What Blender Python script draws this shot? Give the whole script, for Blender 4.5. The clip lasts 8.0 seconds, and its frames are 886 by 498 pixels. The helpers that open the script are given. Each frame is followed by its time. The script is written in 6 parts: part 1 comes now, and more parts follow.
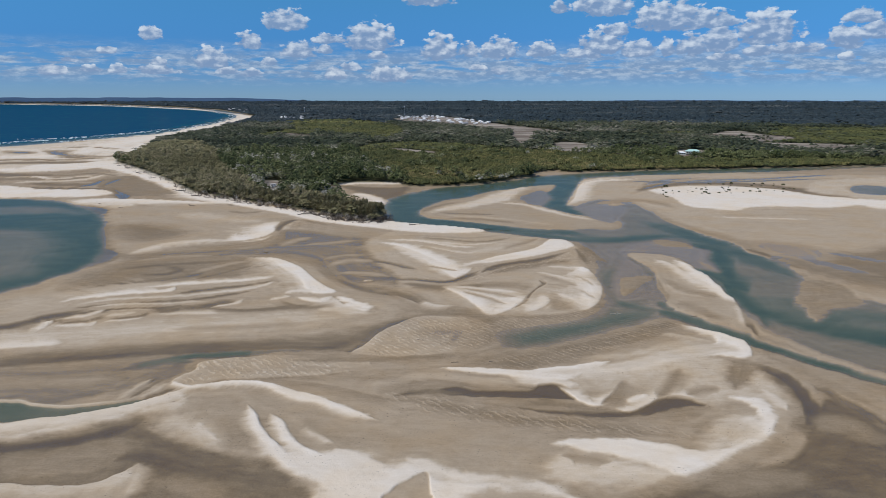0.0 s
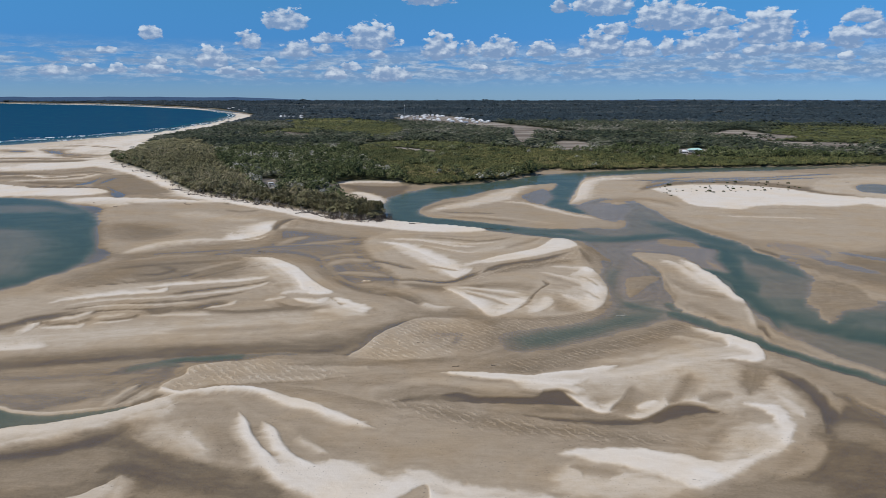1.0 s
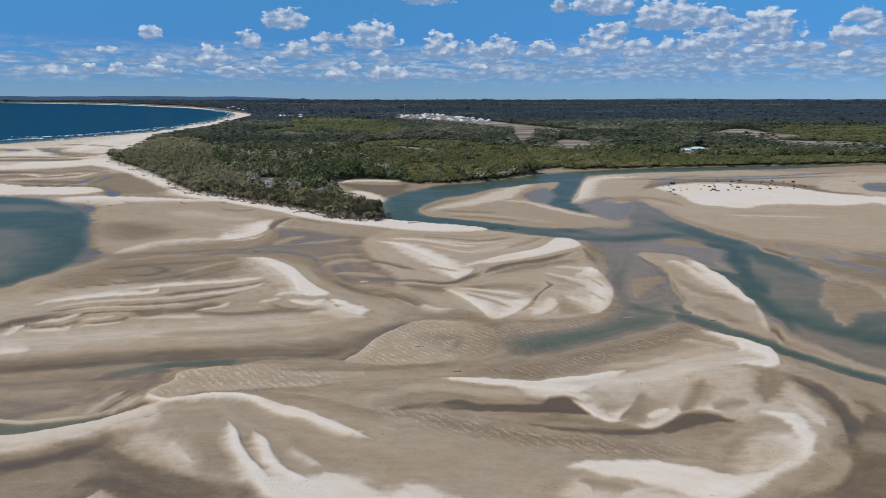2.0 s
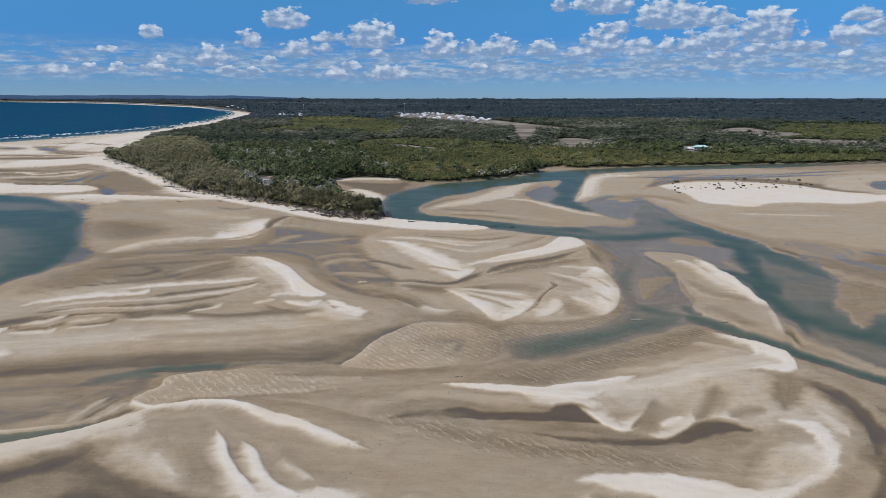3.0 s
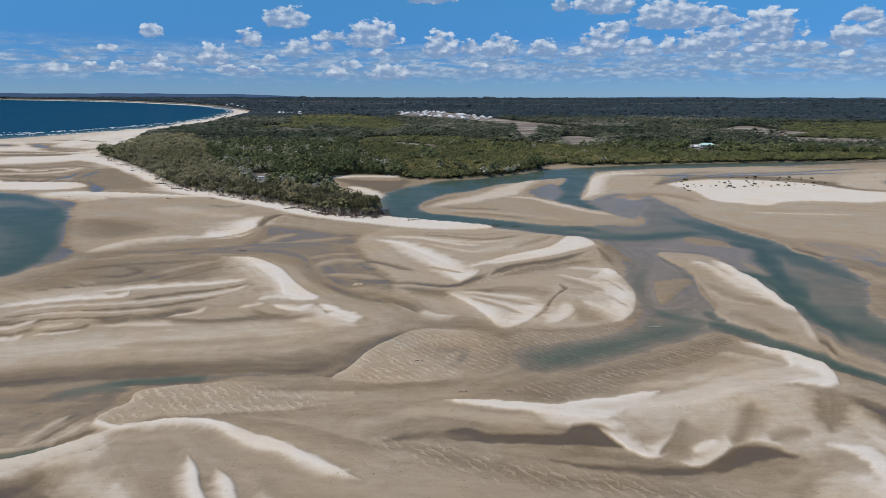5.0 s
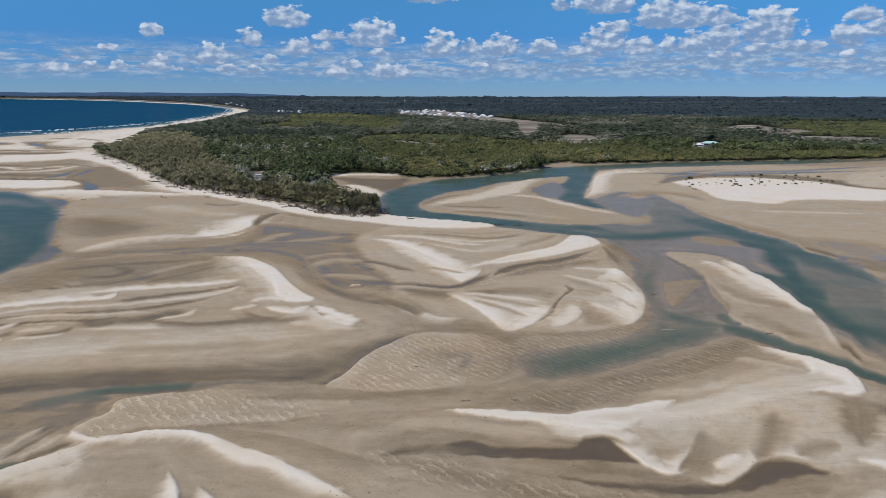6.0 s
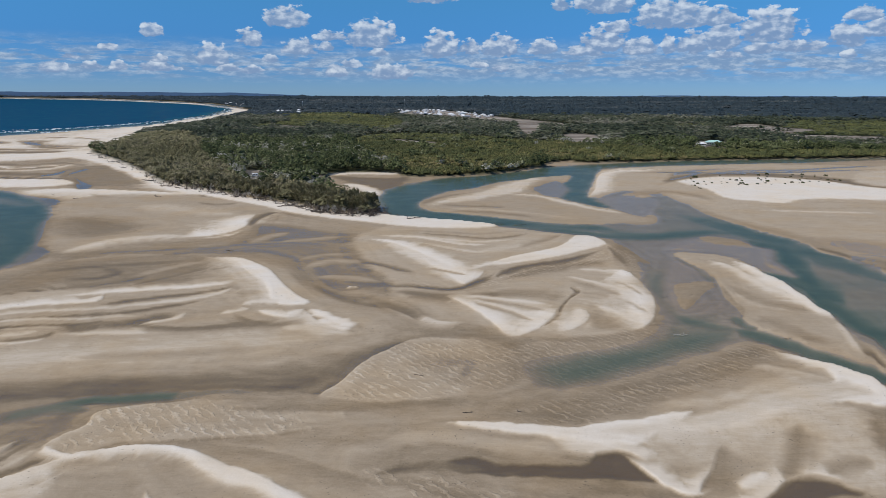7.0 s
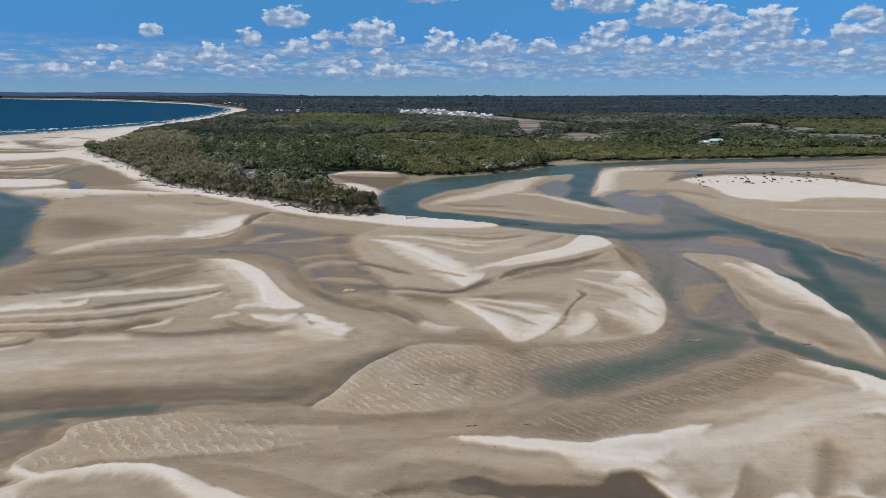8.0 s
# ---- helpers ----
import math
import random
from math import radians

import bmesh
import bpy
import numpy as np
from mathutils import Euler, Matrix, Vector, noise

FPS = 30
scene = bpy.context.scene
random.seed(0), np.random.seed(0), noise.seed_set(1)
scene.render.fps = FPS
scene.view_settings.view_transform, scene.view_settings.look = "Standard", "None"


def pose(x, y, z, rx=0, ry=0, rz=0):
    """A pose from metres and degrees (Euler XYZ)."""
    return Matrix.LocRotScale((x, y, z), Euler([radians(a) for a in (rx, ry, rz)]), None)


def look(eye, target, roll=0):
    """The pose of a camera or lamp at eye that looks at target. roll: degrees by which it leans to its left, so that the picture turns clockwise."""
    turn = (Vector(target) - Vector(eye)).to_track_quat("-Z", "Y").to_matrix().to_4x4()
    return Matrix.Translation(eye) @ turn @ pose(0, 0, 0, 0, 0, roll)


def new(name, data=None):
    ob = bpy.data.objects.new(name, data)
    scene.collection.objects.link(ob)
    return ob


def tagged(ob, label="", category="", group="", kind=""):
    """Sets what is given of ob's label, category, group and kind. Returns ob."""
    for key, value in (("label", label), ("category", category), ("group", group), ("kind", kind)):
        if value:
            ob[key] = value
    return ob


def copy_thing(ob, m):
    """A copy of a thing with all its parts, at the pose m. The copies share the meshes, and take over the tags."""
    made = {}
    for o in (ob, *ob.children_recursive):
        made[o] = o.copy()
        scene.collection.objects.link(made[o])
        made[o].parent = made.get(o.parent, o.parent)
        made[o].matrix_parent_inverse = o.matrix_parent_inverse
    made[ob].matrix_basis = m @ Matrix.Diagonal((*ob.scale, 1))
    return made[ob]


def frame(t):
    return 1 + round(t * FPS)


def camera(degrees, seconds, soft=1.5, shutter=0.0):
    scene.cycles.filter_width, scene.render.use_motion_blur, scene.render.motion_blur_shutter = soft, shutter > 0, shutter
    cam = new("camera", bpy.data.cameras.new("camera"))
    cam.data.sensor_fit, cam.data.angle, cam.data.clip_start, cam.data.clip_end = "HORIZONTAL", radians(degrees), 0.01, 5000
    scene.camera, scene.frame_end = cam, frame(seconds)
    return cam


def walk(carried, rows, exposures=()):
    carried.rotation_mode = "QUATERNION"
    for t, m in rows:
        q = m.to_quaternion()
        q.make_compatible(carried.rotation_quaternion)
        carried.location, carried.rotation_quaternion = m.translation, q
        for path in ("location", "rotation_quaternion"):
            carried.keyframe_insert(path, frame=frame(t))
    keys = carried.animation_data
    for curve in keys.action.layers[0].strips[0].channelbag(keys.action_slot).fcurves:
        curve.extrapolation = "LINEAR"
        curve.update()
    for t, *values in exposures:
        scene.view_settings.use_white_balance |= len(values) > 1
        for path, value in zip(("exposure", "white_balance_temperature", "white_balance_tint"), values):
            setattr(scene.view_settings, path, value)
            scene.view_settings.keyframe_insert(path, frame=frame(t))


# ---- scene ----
cam = camera(65.6, 8.0, 0.7)
PATH = [
    (0, (3.612, -18.116, 81.5), (3.595, -16.163, 81.069), 0.0),
    (0.5, (3.514, -13.94, 80.598), (3.497, -11.987, 80.166), 0.0),
    (1, (3.336, -9.578, 79.503), (3.319, -7.625, 79.071), 0.0),
    (1.5, (3.201, -5.202, 78.61), (3.184, -3.25, 78.178), 0.0),
    (3, (2.851, 8.588, 75.476), (2.833, 10.541, 75.041), 0.0),
    (3.5, (2.653, 13.121, 74.564), (2.635, 15.073, 74.129), 0.1),
    (4, (2.327, 18.25, 73.492), (2.31, 20.201, 73.056), 0.1),
    (4.5, (2.222, 22.723, 72.567), (2.204, 24.675, 72.131), 0.1),
    (6, (1.784, 37.791, 69.208), (1.765, 39.743, 68.77), 0.1),
    (6.5, (1.524, 42.719, 68.239), (1.506, 44.67, 67.801), 0.1),
    (7, (1.488, 47.892, 67.195), (1.469, 49.843, 66.757), 0.1),
    (7.5, (1.225, 52.782, 66.253), (1.206, 54.734, 65.815), 0.0),
    (8, (1.155, 57.783, 65.292), (1.136, 59.734, 64.854), -0.0),
]
walk(cam, [(t, look(e, g, r)) for t, e, g, r in PATH])

# ---- world, sun ----
SUN_AZ, SUN_EL = 248.0, 50.0          # compass degrees from +y towards +x, and height


def link(tree, a, b):
    tree.links.new(a, b)


class Graph:
    """Short names for making shader nodes."""

    def __init__(self, tree):
        self.t = tree
        tree.nodes.clear()

    def node(self, kind, **kw):
        n = self.t.nodes.new(kind)
        for k, v in kw.items():
            setattr(n, k, v)
        return n

    def put(self, socket, v):
        if isinstance(v, bpy.types.NodeSocket):
            link(self.t, v, socket)
        elif v is not None:
            socket.default_value = v

    def math(self, op, a, b=None, c=None, clamp=False):
        n = self.node("ShaderNodeMath", operation=op, use_clamp=clamp)
        for s, v in zip(n.inputs, (a, b, c)):
            self.put(s, v)
        return n.outputs[0]

    def mix(self, f, a, b, blend="MIX"):
        n = self.node("ShaderNodeMix", data_type="RGBA", blend_type=blend)
        self.put(n.inputs[0], f)
        for s, v in zip((n.inputs[6], n.inputs[7]), (a, b)):
            self.put(s, (*v, 1) if isinstance(v, tuple) and len(v) == 3 else v)
        return n.outputs[2]

    def lerp(self, f, a, b):
        n = self.node("ShaderNodeMix", data_type="FLOAT")
        for s, v in zip(n.inputs[:4], (f, None, a, b)):
            self.put(s, v)
        self.put(n.inputs[2], a), self.put(n.inputs[3], b)
        return n.outputs[0]

    def step(self, v, lo, hi, a=0.0, b=1.0):
        n = self.node("ShaderNodeMapRange", interpolation_type="SMOOTHSTEP")
        for s, x in zip(n.inputs, (v, lo, hi, a, b)):
            self.put(s, x)
        return n.outputs[0]

    def noise(self, vec, scale, detail=4.0, rough=0.55, dist=0.0):
        n = self.node("ShaderNodeTexNoise")
        self.put(n.inputs["Vector"], vec)
        for k, v in (("Scale", scale), ("Detail", detail), ("Roughness", rough), ("Distortion", dist)):
            n.inputs[k].default_value = v
        return n.outputs["Fac"]

    def vec(self, x, y, z):
        n = self.node("ShaderNodeCombineXYZ")
        for s, v in zip(n.inputs, (x, y, z)):
            self.put(s, v)
        return n.outputs[0]

    def scaled(self, v, s, rot=(0, 0, 0)):
        n = self.node("ShaderNodeMapping")
        self.put(n.inputs["Vector"], v)
        n.inputs["Scale"].default_value = s
        n.inputs["Rotation"].default_value = rot
        return n.outputs[0]

    def ramp(self, f, stops):
        n = self.node("ShaderNodeValToRGB")
        el = n.color_ramp.elements
        while len(el) < len(stops):
            el.new(0.5)
        for e, (p, c) in zip(el, stops):
            e.position, e.color = p, (*c, 1)
        self.put(n.inputs[0], f)
        return n.outputs[0]

    def attr(self, name):
        return self.node("ShaderNodeAttribute", attribute_name=name).outputs["Fac"]


# clouds: azimuth of the middle, height of the base, half width and height, in degrees
CLOUDS_WEST = [
    (-29.4, 1.54, 0.97, 0.77), (-28.2, 2.49, 0.63, 0.54), (-26.9, 1.81, 0.81, 0.47), (-25.7, 3.14, 0.70, 0.51), (-25.1, 1.76, 0.63, 0.64),
    (-22.7, 4.21, 0.86, 0.87), (-22.4, 1.72, 1.53, 0.73), (-22.3, 2.29, 0.70, 0.57), (-18.5, 2.22, 1.42, 1.45), (-17.4, 1.77, 0.93, 0.46),
    (-15.7, 3.73, 1.05, 1.16), (-15.7, 1.62, 0.99, 0.51), (-14.2, 2.48, 0.72, 0.51), (-12.8, 5.12, 1.82, 1.45), (-11.8, 3.11, 1.63, 1.10),
    (-9.8, 3.39, 0.74, 0.60), (-9.6, 4.16, 1.47, 0.68),
]
CLOUDS_MIDDLE = [
    (-9.2, 1.31, 1.00, 1.05), (-8.0, 2.10, 0.88, 0.61), (-6.2, 3.68, 2.25, 1.96), (-5.8, 2.99, 0.80, 0.61), (-4.7, 1.23, 2.03, 1.06),
    (-1.7, 7.10, 2.24, 1.08), (-0.7, 3.00, 1.57, 1.82), (1.5, 3.17, 0.89, 1.04), (2.3, 2.12, 0.76, 0.44), (4.0, 3.08, 1.69, 1.47),
    (4.1, 1.77, 0.76, 0.66), (7.4, 3.15, 1.17, 1.12), (8.8, 6.44, 0.86, 0.83), (10.7, 3.03, 1.84, 0.77), (12.1, 6.17, 2.44, 1.84),
    (12.1, 3.23, 2.18, 1.82),
]
CLOUDS_EAST = [
    (13.0, 4.61, 1.12, 0.92), (14.7, 3.07, 1.66, 1.18), (16.9, 3.12, 0.58, 1.33), (17.0, 5.02, 3.21, 1.94), (18.7, 3.13, 1.48, 1.44),
    (19.8, 5.02, 2.45, 1.20), (20.7, 3.38, 1.55, 2.01), (21.1, 2.72, 1.33, 0.49), (23.3, 3.00, 1.28, 0.72), (23.8, 3.82, 2.42, 2.15),
    (25.6, 3.10, 2.16, 0.78), (28.9, 3.39, 1.32, 1.59), (29.0, 2.55, 0.58, 0.54), (29.7, 5.00, 1.23, 0.96), (30.9, 3.84, 1.67, 1.22),
    (31.9, 5.00, 0.72, 0.90),
]
world = bpy.data.worlds.new("sky")
scene.world = world
world.use_nodes = True
g = Graph(world.node_tree)
sky = g.node("ShaderNodeTexSky", sky_type="NISHITA", sun_disc=False, sun_elevation=radians(SUN_EL),
             sun_rotation=radians(SUN_AZ), altitude=0, air_density=1.0, dust_density=0.2, ozone_density=3.0)
d = g.node("ShaderNodeTexCoord").outputs["Generated"]
sep = g.node("ShaderNodeSeparateXYZ")
link(g.t, d, sep.inputs[0])
dx, dy, dz = sep.outputs
az = g.math("MULTIPLY", g.math("ARCTAN2", dx, dy), 180 / math.pi)
el = g.math("MULTIPLY", g.math("ARCSINE", dz), 180 / math.pi)
flat = g.vec(az, g.math("MULTIPLY", el, 1.7), 0.0)


def puff(v):
    """Billows of cumulus, large to small."""
    return g.noise(v, 1.15, 8, 0.56)


field = None
for a, b, w, h in CLOUDS_WEST + CLOUDS_MIDDLE + CLOUDS_EAST:
    ex = g.math("DIVIDE", g.math("SUBTRACT", az, a), w)
    up = g.math("SUBTRACT", el, b + 0.28 * h)
    ey = g.math("DIVIDE", up, g.lerp(g.math("GREATER_THAN", up, 0.0), 0.36 * h, 0.88 * h))
    e = g.math("SUBTRACT", 1.0, g.math("ADD", g.math("MULTIPLY", ex, ex), g.math("MULTIPLY", ey, ey)))
    if field is None:
        field, tall = e, ey
    else:
        tall = g.lerp(g.math("GREATER_THAN", e, field), tall, ey)
        field = g.math("MAXIMUM", field, e)
field = g.math("MAXIMUM", field, -1.2)
p0 = puff(flat)
p1 = g.noise(g.vec(g.math("SUBTRACT", az, 0.32), g.math("MULTIPLY", g.math("ADD", el, 0.34), 1.7), 0.0), 1.15, 5, 0.5)
p2 = g.noise(flat, 1.15, 5, 0.5)
body = g.math("ADD", g.math("MULTIPLY", field, 0.72), g.math("MULTIPLY", g.math("SUBTRACT", p0, 0.48), 2.4))
dens = g.math("MULTIPLY", g.step(body, 0.03, 0.34), 0.90)
shade = g.math("ADD", g.math("MULTIPLY", g.math("SUBTRACT", p2, p1), 1.6), g.math("MULTIPLY", g.math("SUBTRACT", p0, 0.5), 0.7))
lit = g.step(g.math("ADD", shade, g.math("MULTIPLY", tall, 0.38)), -0.22, 0.80)
# the broken sheet of low cloud that runs to the horizon
hz = g.math("ADD", g.math("MAXIMUM", dz, 0.0), 0.035)
sheet = g.vec(g.math("DIVIDE", dx, hz), g.math("DIVIDE", dy, hz), 0.0)
s0 = g.noise(sheet, 0.62, 7, 0.62)
s1 = g.noise(g.vec(g.math("ADD", az, 40.0), g.math("MULTIPLY", el, 5.6), 3.0), 0.42, 7, 0.6)
sfield = g.math("ADD", g.math("MULTIPLY", s0, 0.45), g.math("MULTIPLY", s1, 0.75))
sfield = g.math("ADD", sfield, g.step(az, -22.0, 16.0, -0.01, 0.06))
cover = g.math("MULTIPLY", g.step(el, 0.6, 2.0), g.step(el, 2.4, 4.6, 1.0, 0.0))
sdens = g.math("MULTIPLY", g.math("MULTIPLY", g.step(sfield, 0.50, 0.65), 0.85), cover)
slit = g.step(g.noise(g.vec(az, g.math("MULTIPLY", el, 3.0), 7.0), 1.1, 6, 0.65), 0.42, 0.66)
tint = g.ramp(g.math("MULTIPLY", el, 1 / 30.0, clamp=True),
              [(0.0, (0.33, 0.60, 1.18)), (0.05, (0.225, 0.475, 1.05)), (0.14, (0.165, 0.455, 0.95)), (0.27, (0.23, 0.60, 0.92)), (1.0, (0.7, 0.85, 1.0))])
clear = g.mix(1.0, sky.outputs[0], tint, "MULTIPLY")
skin = g.mix(sdens, clear, g.mix(slit, (2.05, 3.15, 4.95), (4.2, 5.2, 6.5)))
skin = g.mix(dens, skin, g.mix(lit, (2.05, 3.1, 5.0), (6.4, 7.2, 8.2)))
bg = g.node("ShaderNodeBackground")
link(g.t, skin, bg.inputs[0])
bg.inputs[1].default_value = 0.10
link(g.t, bg.outputs[0], g.node("ShaderNodeOutputWorld").inputs[0])

sun = new("sun", bpy.data.lights.new("sun", "SUN"))
sun.data.energy, sun.data.angle, sun.data.color = 3.6, radians(0.6), (1.0, 0.955, 0.89)
to_sun = Vector((math.sin(radians(SUN_AZ)) * math.cos(radians(SUN_EL)), math.cos(radians(SUN_AZ)) * math.cos(radians(SUN_EL)),
                 math.sin(radians(SUN_EL))))
sun.matrix_world = look((0, 0, 900), Vector((0, 0, 900)) - to_sun)


# ---- materials ----
def material(name):
    m = bpy.data.materials.new(name)
    m.use_nodes = True
    g = Graph(m.node_tree)
    out = g.node("ShaderNodeOutputMaterial")
    bsdf = g.node("ShaderNodeBsdfPrincipled")
    link(g.t, bsdf.outputs[0], out.inputs[0])
    return m, g, bsdf, out


def bump(g, bsdf, height, strength, distance):
    n = g.node("ShaderNodeBump")
    n.inputs["Strength"].default_value, n.inputs["Distance"].default_value = strength, distance
    g.put(n.inputs["Height"], height)
    link(g.t, n.outputs[0], bsdf.inputs["Normal"])


def make_sand():
    m, g, bsdf, _ = material("tidal_sand")
    pos = g.node("ShaderNodeNewGeometry").outputs["Position"]
    level, soil = g.attr("dry_and_shade"), g.attr("soil")
    streak = g.noise(g.scaled(pos, (0.05, 0.11, 0.1), (0, 0, 0.12)), 1.0, 7, 0.6, 1.4)
    patch = g.noise(g.scaled(pos, (0.24, 0.34, 0.3)), 1.0, 7, 0.62, 0.8)
    grain = g.noise(pos, 1.6, 6, 0.72)
    fine = g.noise(pos, 6.0, 4, 0.75)
    comb = g.noise(g.scaled(pos, (0.16, 0.62, 0.5), (0, 0, 0.16)), 1.0, 9, 0.70, 1.0)
    wave = g.node("ShaderNodeTexWave", wave_type="BANDS", bands_direction="X")
    link(g.t, g.scaled(pos, (0.8, 1.0, 0.0), (0, 0, -0.6)), wave.inputs["Vector"])
    for key, value in (("Scale", 0.17), ("Distortion", 6.0), ("Detail", 3.0), ("Detail Scale", 2.6), ("Detail Roughness", 0.6)):
        wave.inputs[key].default_value = value
    ridges = g.math("MULTIPLY", g.step(wave.outputs["Fac"], 0.45, 1.0), g.attr("ripple"))
    ridges = g.math("MULTIPLY", ridges, g.step(g.noise(pos, 0.22, 4, 0.65), 0.36, 0.62))
    v = g.math("ADD", level, g.math("MULTIPLY", g.math("SUBTRACT", streak, 0.5), 0.16))
    v = g.math("ADD", v, g.math("MULTIPLY", g.math("SUBTRACT", patch, 0.5), 0.10))
    v = g.math("ADD", v, g.math("MULTIPLY", g.math("SUBTRACT", grain, 0.5), g.step(level, 0.0, 0.7, 0.30, 0.12)))
    v = g.math("ADD", v, g.math("MULTIPLY", g.math("SUBTRACT", comb, 0.5), 0.24))
    # ripple crests coloured a little paler than the troughs
    v = g.math("ADD", v, g.math("MULTIPLY", g.math("SUBTRACT", ridges, g.math("MULTIPLY", g.attr("ripple"), 0.35)), 0.17))
    f = g.math("MULTIPLY", g.math("ADD", v, 0.5), 1 / 1.5, clamp=True)
    col = g.ramp(f, [(0.0, (0.090, 0.071, 0.049)), (0.345, (0.127, 0.094, 0.061)),
                     (0.42, (0.183, 0.140, 0.090)), (0.56, (0.310, 0.244, 0.168)), (0.70, (0.434, 0.353, 0.256)),
                     (0.86, (0.619, 0.540, 0.437)), (1.0, (0.718, 0.653, 0.567))])
    blot = g.noise(pos, 0.035, 4, 0.6)
    col = g.mix(g.step(blot, 0.40, 0.68), col, g.mix(1.0, col, (1.0, 0.95, 0.87), "MULTIPLY"))
    col = g.mix(g.math("MULTIPLY", fine, 0.5), col, g.mix(1.0, col, (0.82, 0.80, 0.78), "MULTIPLY"))
    # sparse dark flecks, in the colour only
    flecks = g.math("MULTIPLY", g.step(g.noise(pos, 3.1, 3, 0.6), 0.64, 0.70), g.step(g.noise(pos, 0.05, 4, 0.65), 0.50, 0.64))
    col = g.mix(g.math("MULTIPLY", flecks, 0.4), col, g.mix(1.0, col, (0.52, 0.47, 0.42), "MULTIPLY"))
    clod = g.math("MULTIPLY", g.step(g.noise(pos, 1.9, 2, 0.5), 0.655, 0.70), g.step(g.noise(pos, 0.09, 3, 0.6), 0.48, 0.60))
    col = g.mix(g.math("MULTIPLY", clod, 0.55), col, (0.07, 0.06, 0.05))
    earth = g.ramp(g.noise(pos, 0.02, 6, 0.65), [(0.3, (0.030, 0.034, 0.016)), (0.55, (0.055, 0.058, 0.026)), (0.75, (0.10, 0.088, 0.05))])
    far = g.noise(pos, 0.0035, 5, 0.6)
    earth = g.mix(g.step(far, 0.45, 0.65), earth, (0.028, 0.036, 0.022))
    bare = g.attr("bare")
    earth = g.mix(bare, earth, g.ramp(g.noise(g.scaled(pos, (0.01, 0.03, 0.1)), 1.0, 6, 0.65),
                                      [(0.3, (0.12, 0.085, 0.064)), (0.48, (0.185, 0.155, 0.122)), (0.62, (0.36, 0.315, 0.26))]))
    g.put(bsdf.inputs["Base Color"], g.mix(soil, col, earth))
    g.put(bsdf.inputs["Roughness"], g.step(v, -0.05, 0.26, 0.38, 0.92))
    g.put(bsdf.inputs["Specular IOR Level"], g.step(v, -0.05, 0.3, 0.26, 0.12))
    hgt = g.math("ADD", g.math("MULTIPLY", ridges, 0.7), g.math("ADD", g.math("MULTIPLY", grain, 0.40), g.math("MULTIPLY", fine, 0.08)))
    hgt = g.math("ADD", hgt, g.math("MULTIPLY", g.math("ADD", streak, patch), 0.45))
    bump(g, bsdf, hgt, 0.5, 0.32)
    return m


def make_water():
    m, g, bsdf, out = material("clear_tidal_water")
    pos = g.node("ShaderNodeNewGeometry").outputs["Position"]
    depth = g.attr("depth")
    cloudy = g.noise(g.scaled(pos, (0.02, 0.03, 0.1), (0, 0, 0.5)), 1.0, 6, 0.6, 1.2)
    dd = g.math("MULTIPLY", depth, g.math("ADD", 0.2, g.math("MULTIPLY", cloudy, 1.55)))
    col = g.ramp(g.math("MULTIPLY", dd, 1 / 5.0, clamp=True),
                 [(0.0, (0.20, 0.195, 0.16)), (0.10, (0.120, 0.165, 0.126)), (0.19, (0.068, 0.112, 0.080)), (0.28, (0.052, 0.090, 0.068)),
                  (0.38, (0.038, 0.080, 0.064)), (0.6, (0.005, 0.066, 0.100)), (1.0, (0.003, 0.046, 0.096))])
    diff = g.node("ShaderNodeBsdfDiffuse")
    link(g.t, col, diff.inputs[0])
    clear = g.node("ShaderNodeBsdfTransparent")
    clear.inputs[0].default_value = (1, 1, 1, 1)
    body = g.node("ShaderNodeMixShader")
    g.put(body.inputs[0], g.math("SUBTRACT", 1.0, g.math("POWER", 0.30, dd), clamp=True))
    link(g.t, clear.outputs[0], body.inputs[1]), link(g.t, diff.outputs[0], body.inputs[2])
    gloss = g.node("ShaderNodeBsdfGlossy")
    gloss.inputs["Roughness"].default_value = 0.16
    fres = g.node("ShaderNodeFresnel")
    fres.inputs[0].default_value = 1.33
    wav = g.math("ADD", g.noise(g.scaled(pos, (0.25, 0.5, 0.3)), 1.6, 5, 0.65), g.math("MULTIPLY", g.noise(pos, 0.08, 3, 0.5), 0.8))
    bn = g.node("ShaderNodeBump")
    bn.inputs["Strength"].default_value, bn.inputs["Distance"].default_value = 0.25, 0.15
    g.put(bn.inputs["Height"], wav)
    link(g.t, bn.outputs[0], gloss.inputs["Normal"])
    mix = g.node("ShaderNodeMixShader")
    calm = g.math("MULTIPLY", g.step(depth, 0.06, 0.30, 0.76, 0.44), g.step(depth, 0.0, 0.06))
    g.put(mix.inputs[0], g.math("MINIMUM", g.math("MULTIPLY", fres.outputs[0], calm), g.step(depth, 0.4, 3.5, 0.40, 0.10)))
    link(g.t, body.outputs[0], mix.inputs[1]), link(g.t, gloss.outputs[0], mix.inputs[2])
    g.t.nodes.remove(bsdf)
    link(g.t, mix.outputs[0], out.inputs[0])
    return m


